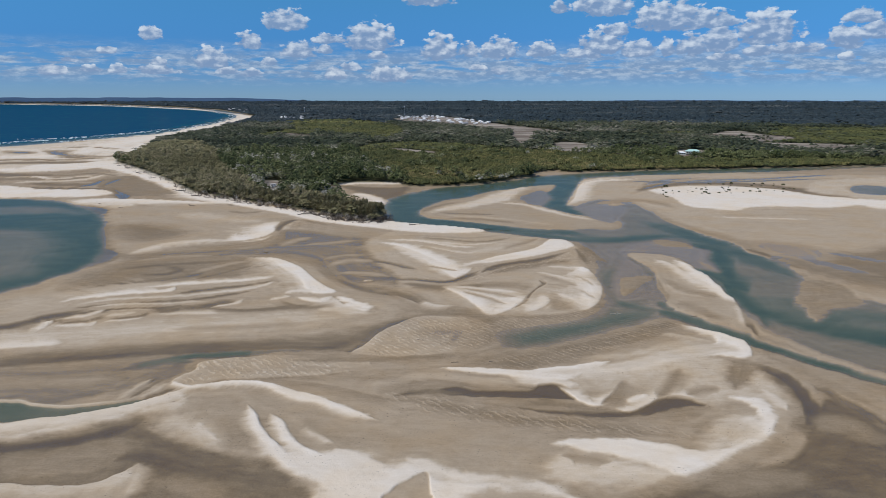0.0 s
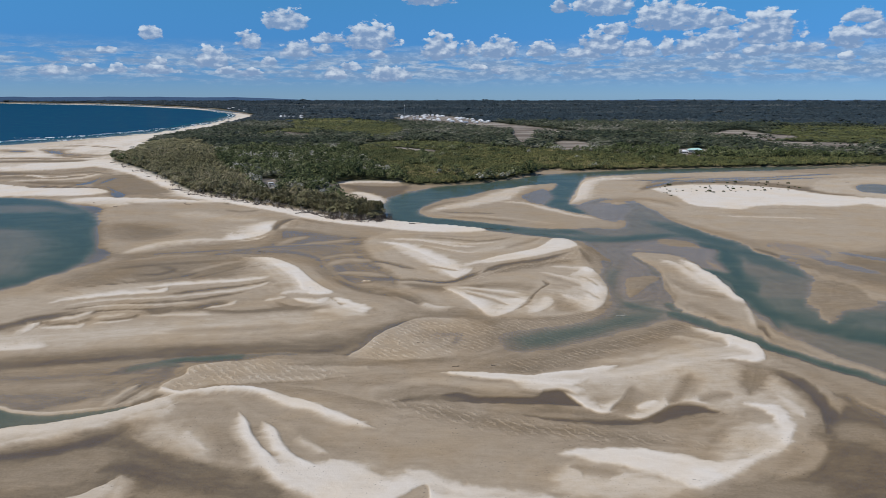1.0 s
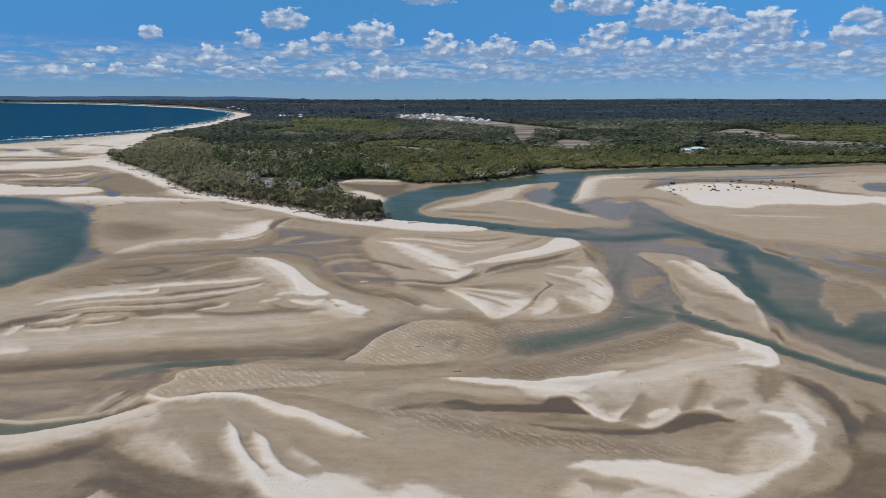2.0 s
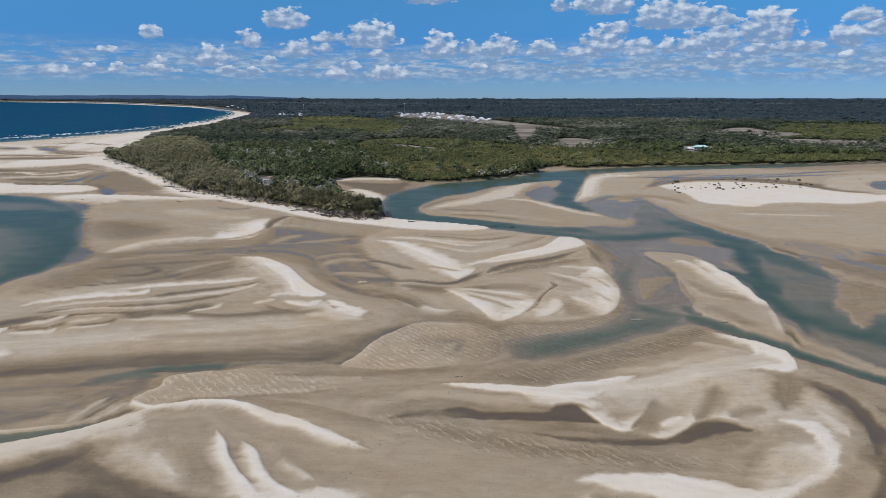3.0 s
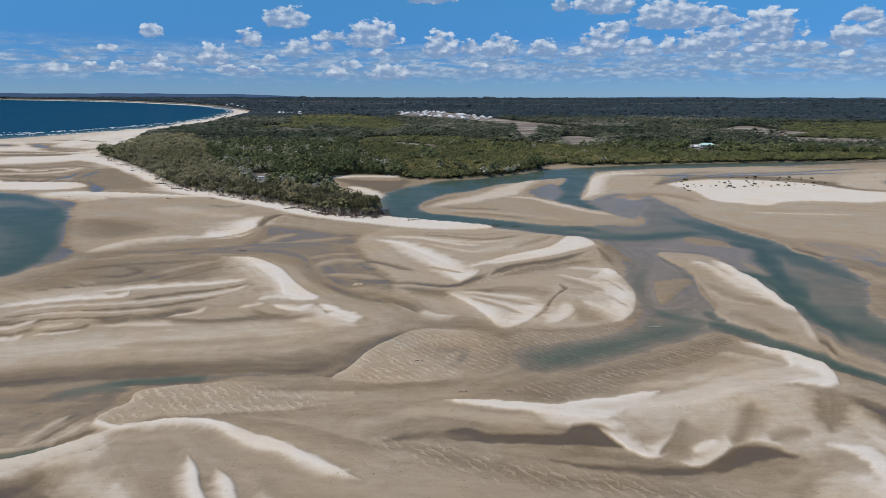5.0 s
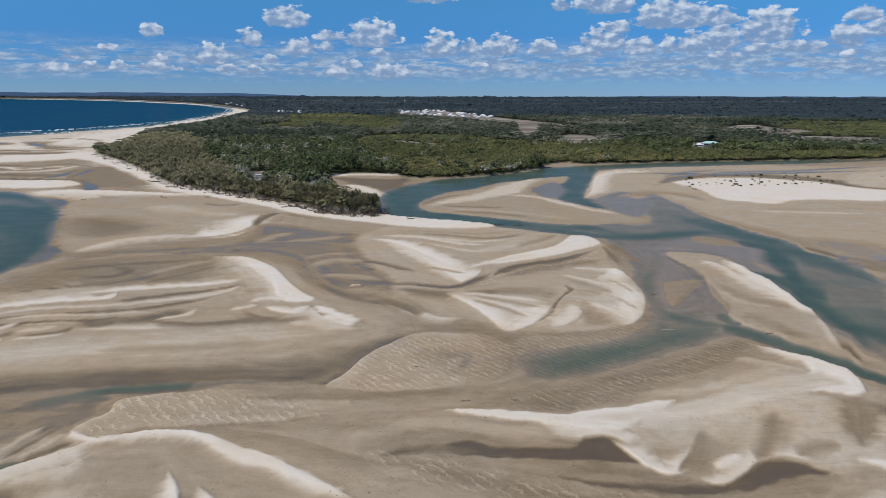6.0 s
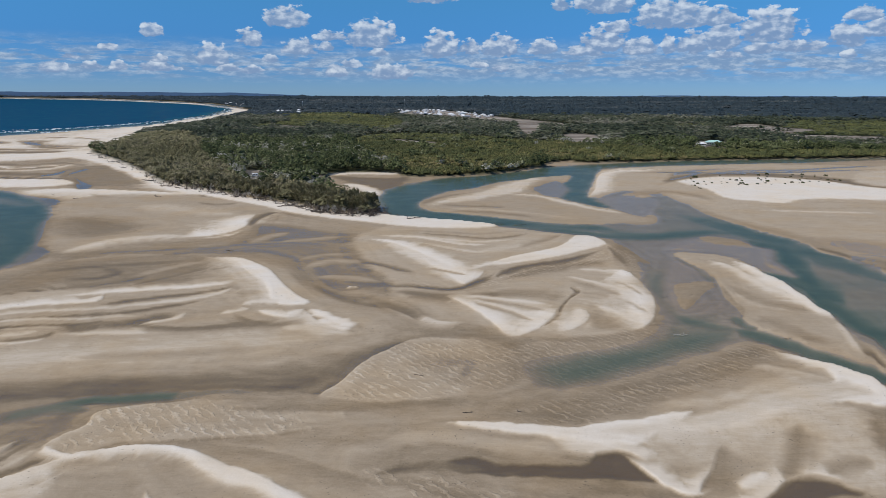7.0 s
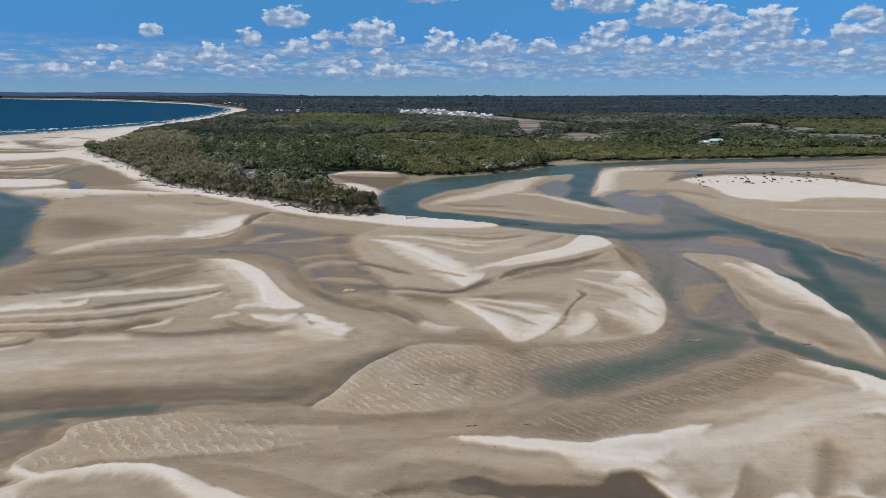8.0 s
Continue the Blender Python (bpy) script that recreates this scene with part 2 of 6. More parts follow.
def make_leaves(name, stops, spread=0.35):
    """Foliage whose colour goes from tree to tree (hue) and from clump to clump."""
    m, g, bsdf, _ = material(name)
    geo = g.node("ShaderNodeNewGeometry")
    pos, island = geo.outputs["Position"], geo.outputs["Random Per Island"]
    col = g.ramp(g.attr("hue"), stops)
    k = g.math("ADD", 1.0 - spread, g.math("MULTIPLY", island, 2 * spread))
    n = g.noise(pos, 1.3, 4, 0.7)
    k = g.math("MULTIPLY", k, g.math("ADD", 0.55, g.math("MULTIPLY", n, 0.9)))
    g.put(bsdf.inputs["Base Color"], g.mix(1.0, col, g.vec(k, k, k), "MULTIPLY"))
    bsdf.inputs["Roughness"].default_value = 0.75
    bsdf.inputs["Specular IOR Level"].default_value = 0.15
    bump(g, bsdf, g.noise(pos, 2.2, 5, 0.75), 0.9, 0.5)
    return m


def make_plain(name, a, b, scale, rough=0.8, metal=0.0, bumpy=0.2):
    m, g, bsdf, _ = material(name)
    pos = g.node("ShaderNodeTexCoord").outputs["Object"]
    n = g.noise(pos, scale, 5, 0.65)
    rnd = g.node("ShaderNodeObjectInfo").outputs["Random"]
    c = g.mix(g.step(n, 0.3, 0.7), a, b)
    k = g.math("ADD", 0.85, g.math("MULTIPLY", rnd, 0.3))
    g.put(bsdf.inputs["Base Color"], g.mix(1.0, c, g.vec(k, k, k), "MULTIPLY"))
    bsdf.inputs["Roughness"].default_value, bsdf.inputs["Metallic"].default_value = rough, metal
    if bumpy:
        bump(g, bsdf, g.noise(pos, scale * 2.5, 4, 0.7), bumpy, 0.05)
    return m


SAND, WATER = make_sand(), make_water()
OAK = make_leaves("she_oak_needles", [(0.0, (0.122, 0.112, 0.054)), (0.5, (0.174, 0.156, 0.082)), (1.0, (0.226, 0.196, 0.116))], 0.36)
WOODS = make_leaves("forest_leaves", [(0.0, (0.042, 0.055, 0.020)), (0.35, (0.094, 0.106, 0.042)), (0.62, (0.160, 0.164, 0.086)),
                                      (0.84, (0.20, 0.196, 0.148)), (1.0, (0.30, 0.29, 0.245))], 0.5)
# darker and less saturated than the near woods
MID_WOODS = make_leaves("dull_green_leaves", [(0.0, (0.027, 0.036, 0.021)), (0.4, (0.052, 0.061, 0.034)), (0.75, (0.094, 0.097, 0.062)), (1.0, (0.15, 0.142, 0.108))], 0.4)
# far crowns carry the blue of distance haze in their colour
FAR_WOODS = make_leaves("far_leaves_haze_blue", [(0.0, (0.022, 0.034, 0.040)), (0.6, (0.034, 0.046, 0.050)), (1.0, (0.070, 0.078, 0.076))], 0.25)
MANGROVE = make_leaves("mangrove_leaves", [(0.0, (0.062, 0.070, 0.026)), (0.5, (0.108, 0.106, 0.036)), (1.0, (0.165, 0.140, 0.060))], 0.36)
BARK = make_plain("grey_bark", (0.10, 0.08, 0.06), (0.19, 0.165, 0.135), 6.0, 0.9, 0, 0.6)
DRIFT = make_plain("bleached_driftwood", (0.055, 0.043, 0.034), (0.15, 0.12, 0.095), 5.0, 0.9, 0, 0.6)
PALE_DRIFT = make_plain("pale_driftwood", (0.28, 0.25, 0.21), (0.42, 0.39, 0.34), 5.0, 0.9, 0, 0.5)
FOAM = make_plain("sea_foam", (0.72, 0.75, 0.76), (0.85, 0.86, 0.86), 0.4, 0.7, 0, 0.3)
WALL = make_plain("painted_wall", (0.55, 0.53, 0.49), (0.68, 0.66, 0.62), 1.5, 0.8)
ROOF_WHITE = make_plain("pale_sheet_roof", (0.70, 0.70, 0.69), (0.82, 0.82, 0.81), 1.0, 0.5)
ROOF_TEAL = make_plain("pale_green_sheet_roof", (0.33, 0.52, 0.47), (0.42, 0.60, 0.55), 1.0, 0.5)
ROOF_GREY = make_plain("grey_sheet_roof", (0.22, 0.22, 0.23), (0.34, 0.33, 0.33), 1.0, 0.5)
GLASS = make_plain("dark_window_glass", (0.02, 0.025, 0.03), (0.03, 0.035, 0.04), 1.0, 0.12, 0, 0)
WHITE = make_plain("white_paint", (0.76, 0.76, 0.75), (0.82, 0.82, 0.81), 1.0, 0.35, 0, 0)
RUBBER = make_plain("tyre_rubber", (0.018, 0.018, 0.018), (0.03, 0.03, 0.03), 9.0, 0.8, 0, 0)
STEEL = make_plain("galvanised_steel", (0.30, 0.31, 0.32), (0.42, 0.43, 0.44), 4.0, 0.5, 0.6, 0)
# wooded hills with the blue haze of distance painted into their colour
HILL = make_plain("far_hill_haze_blue", (0.034, 0.078, 0.150), (0.044, 0.090, 0.165), 0.004, 1.0, 0, 0)


# ---- the lie of the land ----
def lattice(ix, iy, seed):
    h = (ix.astype(np.int64) * 374761393 + iy.astype(np.int64) * 668265263 + seed * 1442695041) & 0x7FFFFFFF
    h = ((h ^ (h >> 13)) * 1274126177) & 0x7FFFFFFF
    return ((h ^ (h >> 16)) & 0xFFFF) / 65535.0


def ripples(x, y, seed=0):
    """Smooth noise from 0 to 1, one bump a unit."""
    ix, iy = np.floor(x), np.floor(y)
    fx, fy = x - ix, y - iy
    fx, fy = fx * fx * (3 - 2 * fx), fy * fy * (3 - 2 * fy)
    a, b = lattice(ix, iy, seed), lattice(ix + 1, iy, seed)
    c, e = lattice(ix, iy + 1, seed), lattice(ix + 1, iy + 1, seed)
    return (a * (1 - fx) + b * fx) * (1 - fy) + (c * (1 - fx) + e * fx) * fy


def fbm(x, y, seed=0, octaves=4):
    total, amp, norm = 0, 1.0, 0
    for i in range(octaves):
        total, norm = total + amp * ripples(x * 2 ** i + 17.3 * i, y * 2 ** i - 9.1 * i, seed + i), norm + amp
        amp *= 0.5
    return total / norm


def rise(x, y):
    """The far plain climbs gently towards the hills inland."""
    return 3.8e-6 * np.maximum(0, np.minimum(np.hypot(x, y), 4900) - 1200) ** 2


def smooth(v):
    v = np.clip(v, 0, 1)
    return v * v * (3 - 2 * v)


def spline(points, closed, step=10):
    """A rounded line through a few bends."""
    p = np.array(points, float)
    n = len(p)
    if closed:
        q = np.vstack([p[-1:], p, p[:2]])
        spans = n
    else:
        q = np.vstack([2 * p[:1] - p[1:2], p, 2 * p[-1:] - p[-2:-1]])
        spans = n - 1
    out = []
    for i in range(spans):
        a, b, c, e = q[i:i + 4]
        for k in range(step):
            s = k / step
            out.append(0.5 * (2 * b + (c - a) * s + (2 * a - 5 * b + 4 * c - e) * s * s + (3 * b - a - 3 * c + e) * s ** 3))
    if not closed:
        out.append(p[-1])
    return np.array(out)


def near_line(px, py, line):
    """Distance, side (+1: left of its way) and place along an open line of short pieces."""
    best = np.full(px.shape, 1e18)
    side, along = np.zeros(px.shape), np.zeros(px.shape)
    for i in range(len(line) - 1):
        (ax, ay), (bx, by) = line[i], line[i + 1]
        ex, ey = bx - ax, by - ay
        ll = ex * ex + ey * ey + 1e-9
        s = np.clip(((px - ax) * ex + (py - ay) * ey) / ll, 0, 1)
        qx, qy = px - ax - s * ex, py - ay - s * ey
        dd = qx * qx + qy * qy
        m = dd < best
        best[m] = dd[m]
        side[m] = np.sign(ex * qy - ey * qx)[m]
        along[m] = ((i + s) / (len(line) - 1))[m]
    return np.sqrt(best), side, along


def inside(px, py, ring):
    r = np.zeros(px.shape, bool)
    for i in range(len(ring)):
        (ax, ay), (bx, by) = ring[i - 1], ring[i]
        if ay == by:
            continue
        r ^= ((ay > py) != (by > py)) & (px < (bx - ax) * (py - ay) / (by - ay) + ax)
    return r


class Lie:
    """A field over the plan, shaped by bars, hollows and channels one after another. Beside the level it keeps how dry
    the sand is, with some shade painted in as darker sand; under water the sand is as pale as on the open flats."""

    def __init__(self, x, y, start, drift=0.0):
        self.x, self.y, self.v, self.dry_and_shade, self.drift, self.count = x, y, start, start.copy(), drift, 0

    def pick(self, line, reach):
        lo, hi = line.min(0) - reach, line.max(0) + reach
        return np.nonzero((self.x > lo[0]) & (self.x < hi[0]) & (self.y > lo[1]) & (self.y < hi[1]))[0]

    def lay(self, i, w, level, tone, dist, along, length, reach):
        self.v[i] += w * (level - self.v[i])
        self.dry_and_shade[i] += w * ((tone if tone is not None else level if level >= 0 else 0.31) - self.dry_and_shade[i])
        if self.drift:
            # lines of drift that follow the edge
            n = fbm(along * length / 26 + 3.7 * self.count, dist / 2.1 + 5.1 * self.count, 61, 3) - 0.5
            n = self.drift * n * smooth(1.2 - dist / reach)
            self.v[i] += n
            self.dry_and_shade[i] += n
        self.count += 1

    def area(self, level, soft, points, tone=None):
        ring = spline(points, True, 6)
        reach = max(soft, 16) if self.drift else soft
        i = self.pick(ring, reach)
        if len(i):
            px, py = self.x[i], self.y[i]
            edge, _, along = near_line(px, py, np.vstack([ring, ring[:1]]))
            fray = (fbm(px / (1.2 + 0.5 * soft), py / (0.7 + 0.25 * soft), 91, 5) - 0.5) * min(soft, 9) * (0.8 if level >= 0 else 0.4)
            w = smooth(0.5 + (edge * np.where(inside(px, py, ring), 1, -1) + fray) / soft)
            self.lay(i, w, level, tone, edge, along, len(points) * 25, reach)

    def line(self, level, left, right, points, tone=None):
        """A crest or a hollow: steep on its narrow side, with a long tail on its wide one."""
        path = spline(points, False, 6)
        reach = max(left, right) * 2.2
        i = self.pick(path, reach)
        if len(i):
            dist, side, along = near_line(self.x[i], self.y[i], path)
            wide = np.where(side > 0, left, right) * np.clip(np.minimum(along, 1 - along) * 5, 0.02, 1) ** 0.7
            # tongues of sand run out from the crest on its wide side
            run = np.hypot(*np.diff(path, axis=0).T).sum()
            comb = fbm(along * run / 2.4 + 0.15 * dist, dist / 9 + 3.3 * self.count, 93, 4)
            wide = wide * np.where((wide > 2.0) & (level > 0.5), 0.5 + comb, 0.85 + 0.3 * comb)
            tail = np.where(wide > 1.4 * min(left, right), 2.0, 1.25)
            w = smooth(1.05 - dist / (wide * tail)) ** np.where(tail > 1.5, 1.5, 1.0)
            w *= np.clip(np.minimum(along, 1 - along) * 6, 0, 1) ** 0.6
            self.lay(i, w, level, tone, dist, along, len(points) * 25, reach)


def shape_flats(lie):
    area, line = lie.area, lie.line
    area(0.7, 60, [(-975, 771), (-592, 788), (-477, 776), (-419, 846), (-353, 777), (-219, 579), (-235, 622), (-469, 1005), (-591, 1427), (-627, 1853), (-689, 2391), (-830, 2806), (-1137, 3305), (-1187, 3450), (-962, 3045), (-808, 2636), (-742, 2342), (-675, 1949), (-640, 1579), (-687, 1404), (-733, 1279), (-762, 1158), (-952, 1043)])
    area(-5, 170, [(-1363, 957), (-952, 1043), (-780, 1186), (-751, 1311), (-710, 1453), (-674, 1665), (-717, 2072), (-784, 2457), (-821, 2664), (-942, 2980), (-1200, 3408), (-1461, 3646), (-1755, 3836), (-2052, 3926), (-2352, 3948), (-2535, 3931), (-3214, 3609), (-4937, 3019)])  # the bay
    line(0.95, 40, 30, [(-844, 772), (-578, 768), (-470, 763), (-442, 796), (-426, 861), (-368, 796), (-290, 686), (-237, 606), (-200, 551), (-175, 526)])  # beach along the scrub
    line(0.95, 60, 40, [(-666, 891), (-578, 945), (-560, 1048), (-589, 1265), (-608, 1468), (-636, 1791), (-708, 2391), (-841, 2806), (-1163, 3379)])  # outer beach
    line(0.95, 70, 60, [(-889, 2863), (-1178, 3344), (-1432, 3573), (-1722, 3763), (-2020, 3864), (-2316, 3886), (-2495, 3869), (-3168, 3556)])
    line(0.95, 25, 18, [(-479, 893), (-473, 975), (-514, 1122), (-572, 1351)])
    area(0.95, 8, [(-592, 636), (-417, 621), (-369, 601), (-324, 593), (-287, 571), (-297, 551), (-342, 547), (-517, 552)])
    line(0.1, 6, 14, [(-378, 609), (-348, 601), (-315, 597), (-284, 579)])
    line(-0.17, 9, 12, [(-345, 605), (-338, 643), (-334, 686), (-297, 676)], tone=0.12)
    line(-0.17, 5, 8, [(-301, 594), (-280, 571), (-263, 541), (-274, 535)], tone=0.12)
    line(0.85, 6, 40, [(-305, 531), (-274, 535), (-244, 529), (-213, 520)])
    line(0.12, 20, 16, [(-536, 710), (-479, 716), (-436, 706), (-421, 722)])
    line(-0.17, 25, 25, [(-691, 1047), (-619, 1015), (-608, 1048), (-554, 1005)], tone=0.12)
    line(-0.17, 18, 25, [(-652, 1070), (-610, 1036), (-562, 974)], tone=0.12)
    line(0.12, 20, 25, [(-616, 822), (-552, 852), (-491, 860), (-445, 869)])
    line(0.15, 15, 10, [(-418, 656), (-369, 629), (-342, 638)])
    line(0.85, 20, 15, [(-767, 1093), (-661, 1070), (-600, 1004), (-610, 945)])
    line(0.92, 25, 20, [(-549, 964), (-551, 1049), (-532, 1121)])
    line(0.15, 12, 12, [(-565, 964), (-505, 927), (-472, 955), (-483, 1005)])
    line(0.88, 15, 12, [(-647, 917), (-567, 927), (-514, 901), (-453, 901)])
    line(0.2, 14, 14, [(-481, 674), (-421, 680), (-383, 685), (-358, 706)])
    line(0.75, 10, 10, [(-434, 647), (-395, 656), (-366, 675), (-363, 728)])
    area(-1.25, 14, [(-552, 539), (-364, 537), (-334, 534), (-304, 522), (-272, 494), (-244, 463), (-219, 423), (-196, 374), (-181, 337), (-176, 310), (-179, 293), (-183, 279), (-188.8, 264.1), (-206.9, 248.9), (-249.6, 260.9), (-347, 350)])  # lagoon
    area(-0.5, 16, [(-421, 466), (-339, 498), (-300, 499), (-270, 483), (-256, 463), (-283, 468), (-313, 458), (-383, 422)])
    area(-0.42, 30, [(-339, 390), (-280, 407), (-257, 403), (-227, 379), (-207, 344), (-196, 306), (-196, 288), (-233, 275)])
    line(-0.17, 9, 8, [(-295, 513), (-264, 491), (-229, 449), (-219, 429), (-206, 396), (-183, 351), (-173, 324), (-172, 303)], tone=0.12)
    area(0.5, 10, [(-238, 499), (-194, 517), (-125, 474), (-106, 437), (-102, 397), (-110, 373), (-147, 366), (-167, 345), (-179, 351), (-220, 440)])
    line(0.64, 14, 10, [(-230, 463), (-203, 483), (-160, 479), (-120, 455)])
    line(0.27, 8, 10, [(-222, 436), (-193, 382), (-173, 340)])
    line(0.12, 4, 6, [(-175, 526), (-142, 474), (-128, 466)])
    line(0.4, 3, 5, [(-112, 452), (-74, 416), (-43, 398), (-15, 391)])
    line(0.2, 6, 6, [(-202, 401), (-179, 389), (-163, 386), (-148, 395)])
    line(0.74, 1.5, 8, [(-166.8, 334.2), (-167.4, 348.1), (-161, 360), (-148, 370), (-129, 375)])
    line(0.9, 22, 1, [(-128, 368), (-113, 369), (-105, 373), (-102, 381), (-102, 396), (-104, 411), (-108, 435)])
    line(0.75, 14, 8, [(-192, 414), (-165, 421), (-137, 428), (-117, 435)])
    line(0.3, 6, 6, [(-184.6, 348), (-182, 360), (-188, 386)])
    # thin layers of sand and water towards the bay
    line(-0.08, 14, 10, [(-632, 1055), (-595, 1021), (-533, 958), (-457, 940)], tone=0.2)
    line(0.1, 12, 8, [(-625, 885), (-559, 894), (-501, 894), (-460, 930)])
    line(0.92, 10, 8, [(-645, 957), (-579, 939), (-546, 958)])
    line(0.9, 16, 6, [(-567, 1010), (-555, 1068), (-496, 1022)])
    line(0.12, 8, 8, [(-646, 1105), (-597, 1132), (-517, 1081)])
    line(-0.08, 14, 10, [(-820, 1188), (-733, 1236), (-659, 1288)], tone=0.22)
    line(0.93, 12, 8, [(-505, 732), (-452, 763), (-416, 789), (-417, 854)])
    line(0.16, 4, 7, [(-490, 710), (-429, 705), (-384, 728), (-349, 711)])
    line(0.82, 8, 2, [(-464, 689), (-428, 695), (-400, 675), (-383, 695), (-363, 711)])
    area(0.24, 5, [(-325, 617), (-340, 670), (-343, 706), (-321, 701), (-275, 643), (-232, 579), (-253, 558), (-275, 565)])
    line(-0.1, 4, 4, [(-320, 617), (-325, 652), (-330, 680), (-313, 680)], tone=0.14)
    line(-0.1, 4, 3, [(-313, 617), (-288, 586), (-265, 552), (-268, 536)], tone=0.14)
    area(0.95, 4, [(-406, 589), (-353, 597), (-313, 594), (-289, 575), (-291, 561), (-328, 554), (-375, 544)])
    line(0.02, 3, 1, [(-402, 612), (-360, 609), (-326, 601), (-301, 590)])
    line(0.95, 3, 10, [(-297, 523), (-273, 536), (-242, 533), (-208, 524), (-170, 513)])
    line(0.22, 8, 10, [(-246, 515), (-184, 464), (-161, 464), (-143, 479)])
    line(0.97, 0.8, 10, [(-117, 404.1), (-110.6, 416.8), (-111.4, 438.5), (-116, 460)])
    # smooth flat before the she-oaks
    area(0.45, 8, [(-235, 447.8), (-248, 487), (-219, 502), (-165, 505), (-111, 484), (-97, 457), (-103.9, 426.5), (-99.7, 388.1), (-119, 363.8), (-144.6, 357.4), (-162.5, 335), (-185.3, 358.3), (-205.4, 399)])
    area(0.2, 22, [(-214.4, 421.9), (-193, 422.1), (-159.7, 399.5), (-160, 379.1), (-180, 370.9), (-199.9, 391.5)])
    line(0.58, 16, 14, [(-193, 469), (-152.6, 444.7), (-116.8, 433.6)])
    line(0.96, 18, 1, [(-127.7, 366.2), (-113.5, 374.2), (-104.4, 388.1), (-105.4, 409.5), (-109.1, 437.4)])
    line(0.72, 4, 9, [(-166.6, 333.9), (-163.6, 350.2), (-153.1, 364.7), (-138.3, 372.6), (-118.7, 370.2)])
    line(0.22, 4, 4, [(-160, 479), (-142, 470), (-130, 477)])
    line(0.08, 4, 3, [(-101.2, 397), (-103.5, 419.5), (-102.1, 437.5), (-97.2, 443.3)])
    area(-0.04, 8, [(-105.5, 347.4), (-95.4, 371.7), (-99.5, 403.2), (-85.9, 403.3), (-64.2, 388.5), (-46.8, 383), (-39.3, 367.1), (-56.1, 345.6), (-74.1, 340), (-91.6, 334.6), (-125, 330.2), (-158.6, 324), (-160.2, 330.9), (-135.7, 338.4)], tone=0.22)
    line(0.44, 5, 4, [(-89.8, 356.8), (-85.2, 373.1), (-78.1, 382.7)])
    line(0.42, 4, 4, [(-77.8, 359.3), (-65.1, 365.6), (-48.3, 374.8)])
    line(0.4, 4, 4, [(-85.2, 345.4), (-66.1, 346.7), (-43.3, 341.4)])
    line(0.4, 4, 3, [(-129.5, 340.6), (-112.8, 347.3), (-100.4, 354.3)])
    # long rippled bank on the seaward side
    area(0.46, 9, [(-199, 229.6), (-183.7, 256.3), (-168.5, 271.3), (-157.1, 299.5), (-129.8, 320.7), (-98.8, 333.8), (-59.7, 300.4), (-33.8, 266.1), (-17.4, 241.9), (-15.6, 218), (-26, 203.3), (-70.9, 199.1), (-107.8, 196.6), (-142, 191.2), (-162.5, 181.8)])
    area(-0.03, 9, [(-173.2, 333.1), (-138.6, 344.4), (-110.1, 351.8), (-71.5, 362.6), (-44.9, 355.3), (-19.5, 351.1), (-6.3, 324.3), (-15.2, 280.2), (-21.7, 266.3), (-42.9, 278), (-58, 305.9), (-71.3, 330.1), (-91.3, 339.2), (-134.5, 333.5)], tone=0.24)
    area(0.25, 9, [(-165.3, 310.8), (-140.9, 326.9), (-98.1, 331.1), (-85.6, 311.5), (-94.4, 289.4), (-115.7, 283.2), (-145.9, 276.2), (-164, 267.7)])
    line(0.13, 3, 4, [(-158.2, 301.7), (-145.7, 310.9), (-127.9, 315.8), (-104.3, 322.2)])
    line(0.4, 4, 3, [(-158.5, 320.4), (-141.9, 329.5), (-119.7, 333.6)])
    line(0.1, 3, 4, [(-137.4, 311), (-126.3, 304.2), (-128.3, 295.4), (-143.4, 293.2)])
    line(-0.05, 3, 2.5, [(-160.1, 260.7), (-151.1, 271.4), (-137.6, 280.1), (-124.6, 286.1), (-115.2, 292.4), (-111.3, 304.3), (-99.3, 314.9)], tone=0.14)
    line(-0.04, 2, 2, [(-113.2, 283.2), (-104.3, 295.6), (-96.9, 306.7), (-88.4, 311.4)], tone=0.16)
    line(0.42, 4, 3, [(-116.3, 295.5), (-109, 310.1), (-98.2, 321)])
    line(0.55, 14, 9, [(-175.4, 229.8), (-160.3, 240.7), (-148.4, 256.6), (-134.6, 267.9), (-119.3, 279.3)])
    line(0.93, 6, 0.8, [(-155.2, 247.6), (-142.8, 255), (-129, 261), (-118.1, 263.7), (-115.5, 266.3), (-117, 272.7)])
    line(0.9, 4.5, 0.8, [(-130.9, 270.7), (-117.4, 273.6), (-105.6, 276.5), (-91.7, 280.5), (-80.8, 285.5), (-77.9, 290.6)])
    # water film below the crest, with the crest's shade painted into its tone
    line(-0.03, 0.8, 4, [(-113.5, 261.1), (-104.6, 266.4), (-94.1, 271.9), (-83.3, 277.7), (-75.6, 285.5)], tone=0.13)
    line(0.16, 8, 8, [(-76.2, 279.6), (-72.3, 284.6), (-67.3, 279.7), (-68.5, 268.5)])
    line(0.72, 4, 0.9, [(-108.3, 256.9), (-96.4, 260.4), (-85.1, 266.6), (-78.5, 273.9), (-75.6, 281.6)])
    line(0.12, 0.8, 3, [(-119.5, 244.8), (-106.1, 251.2), (-94.1, 257), (-80.5, 267.5)])
    line(0.7, 3, 0.8, [(-144.8, 245.4), (-133.8, 251), (-119.4, 255.2), (-98.8, 257)])
    line(0.12, 0.8, 2.4, [(-146.5, 240.1), (-131.6, 246.3), (-117.3, 250.3), (-101.5, 254.5)])
    line(0.66, 3, 0.8, [(-139.8, 240.1), (-126.3, 244.8), (-108.8, 246.5), (-93.2, 248.9)])
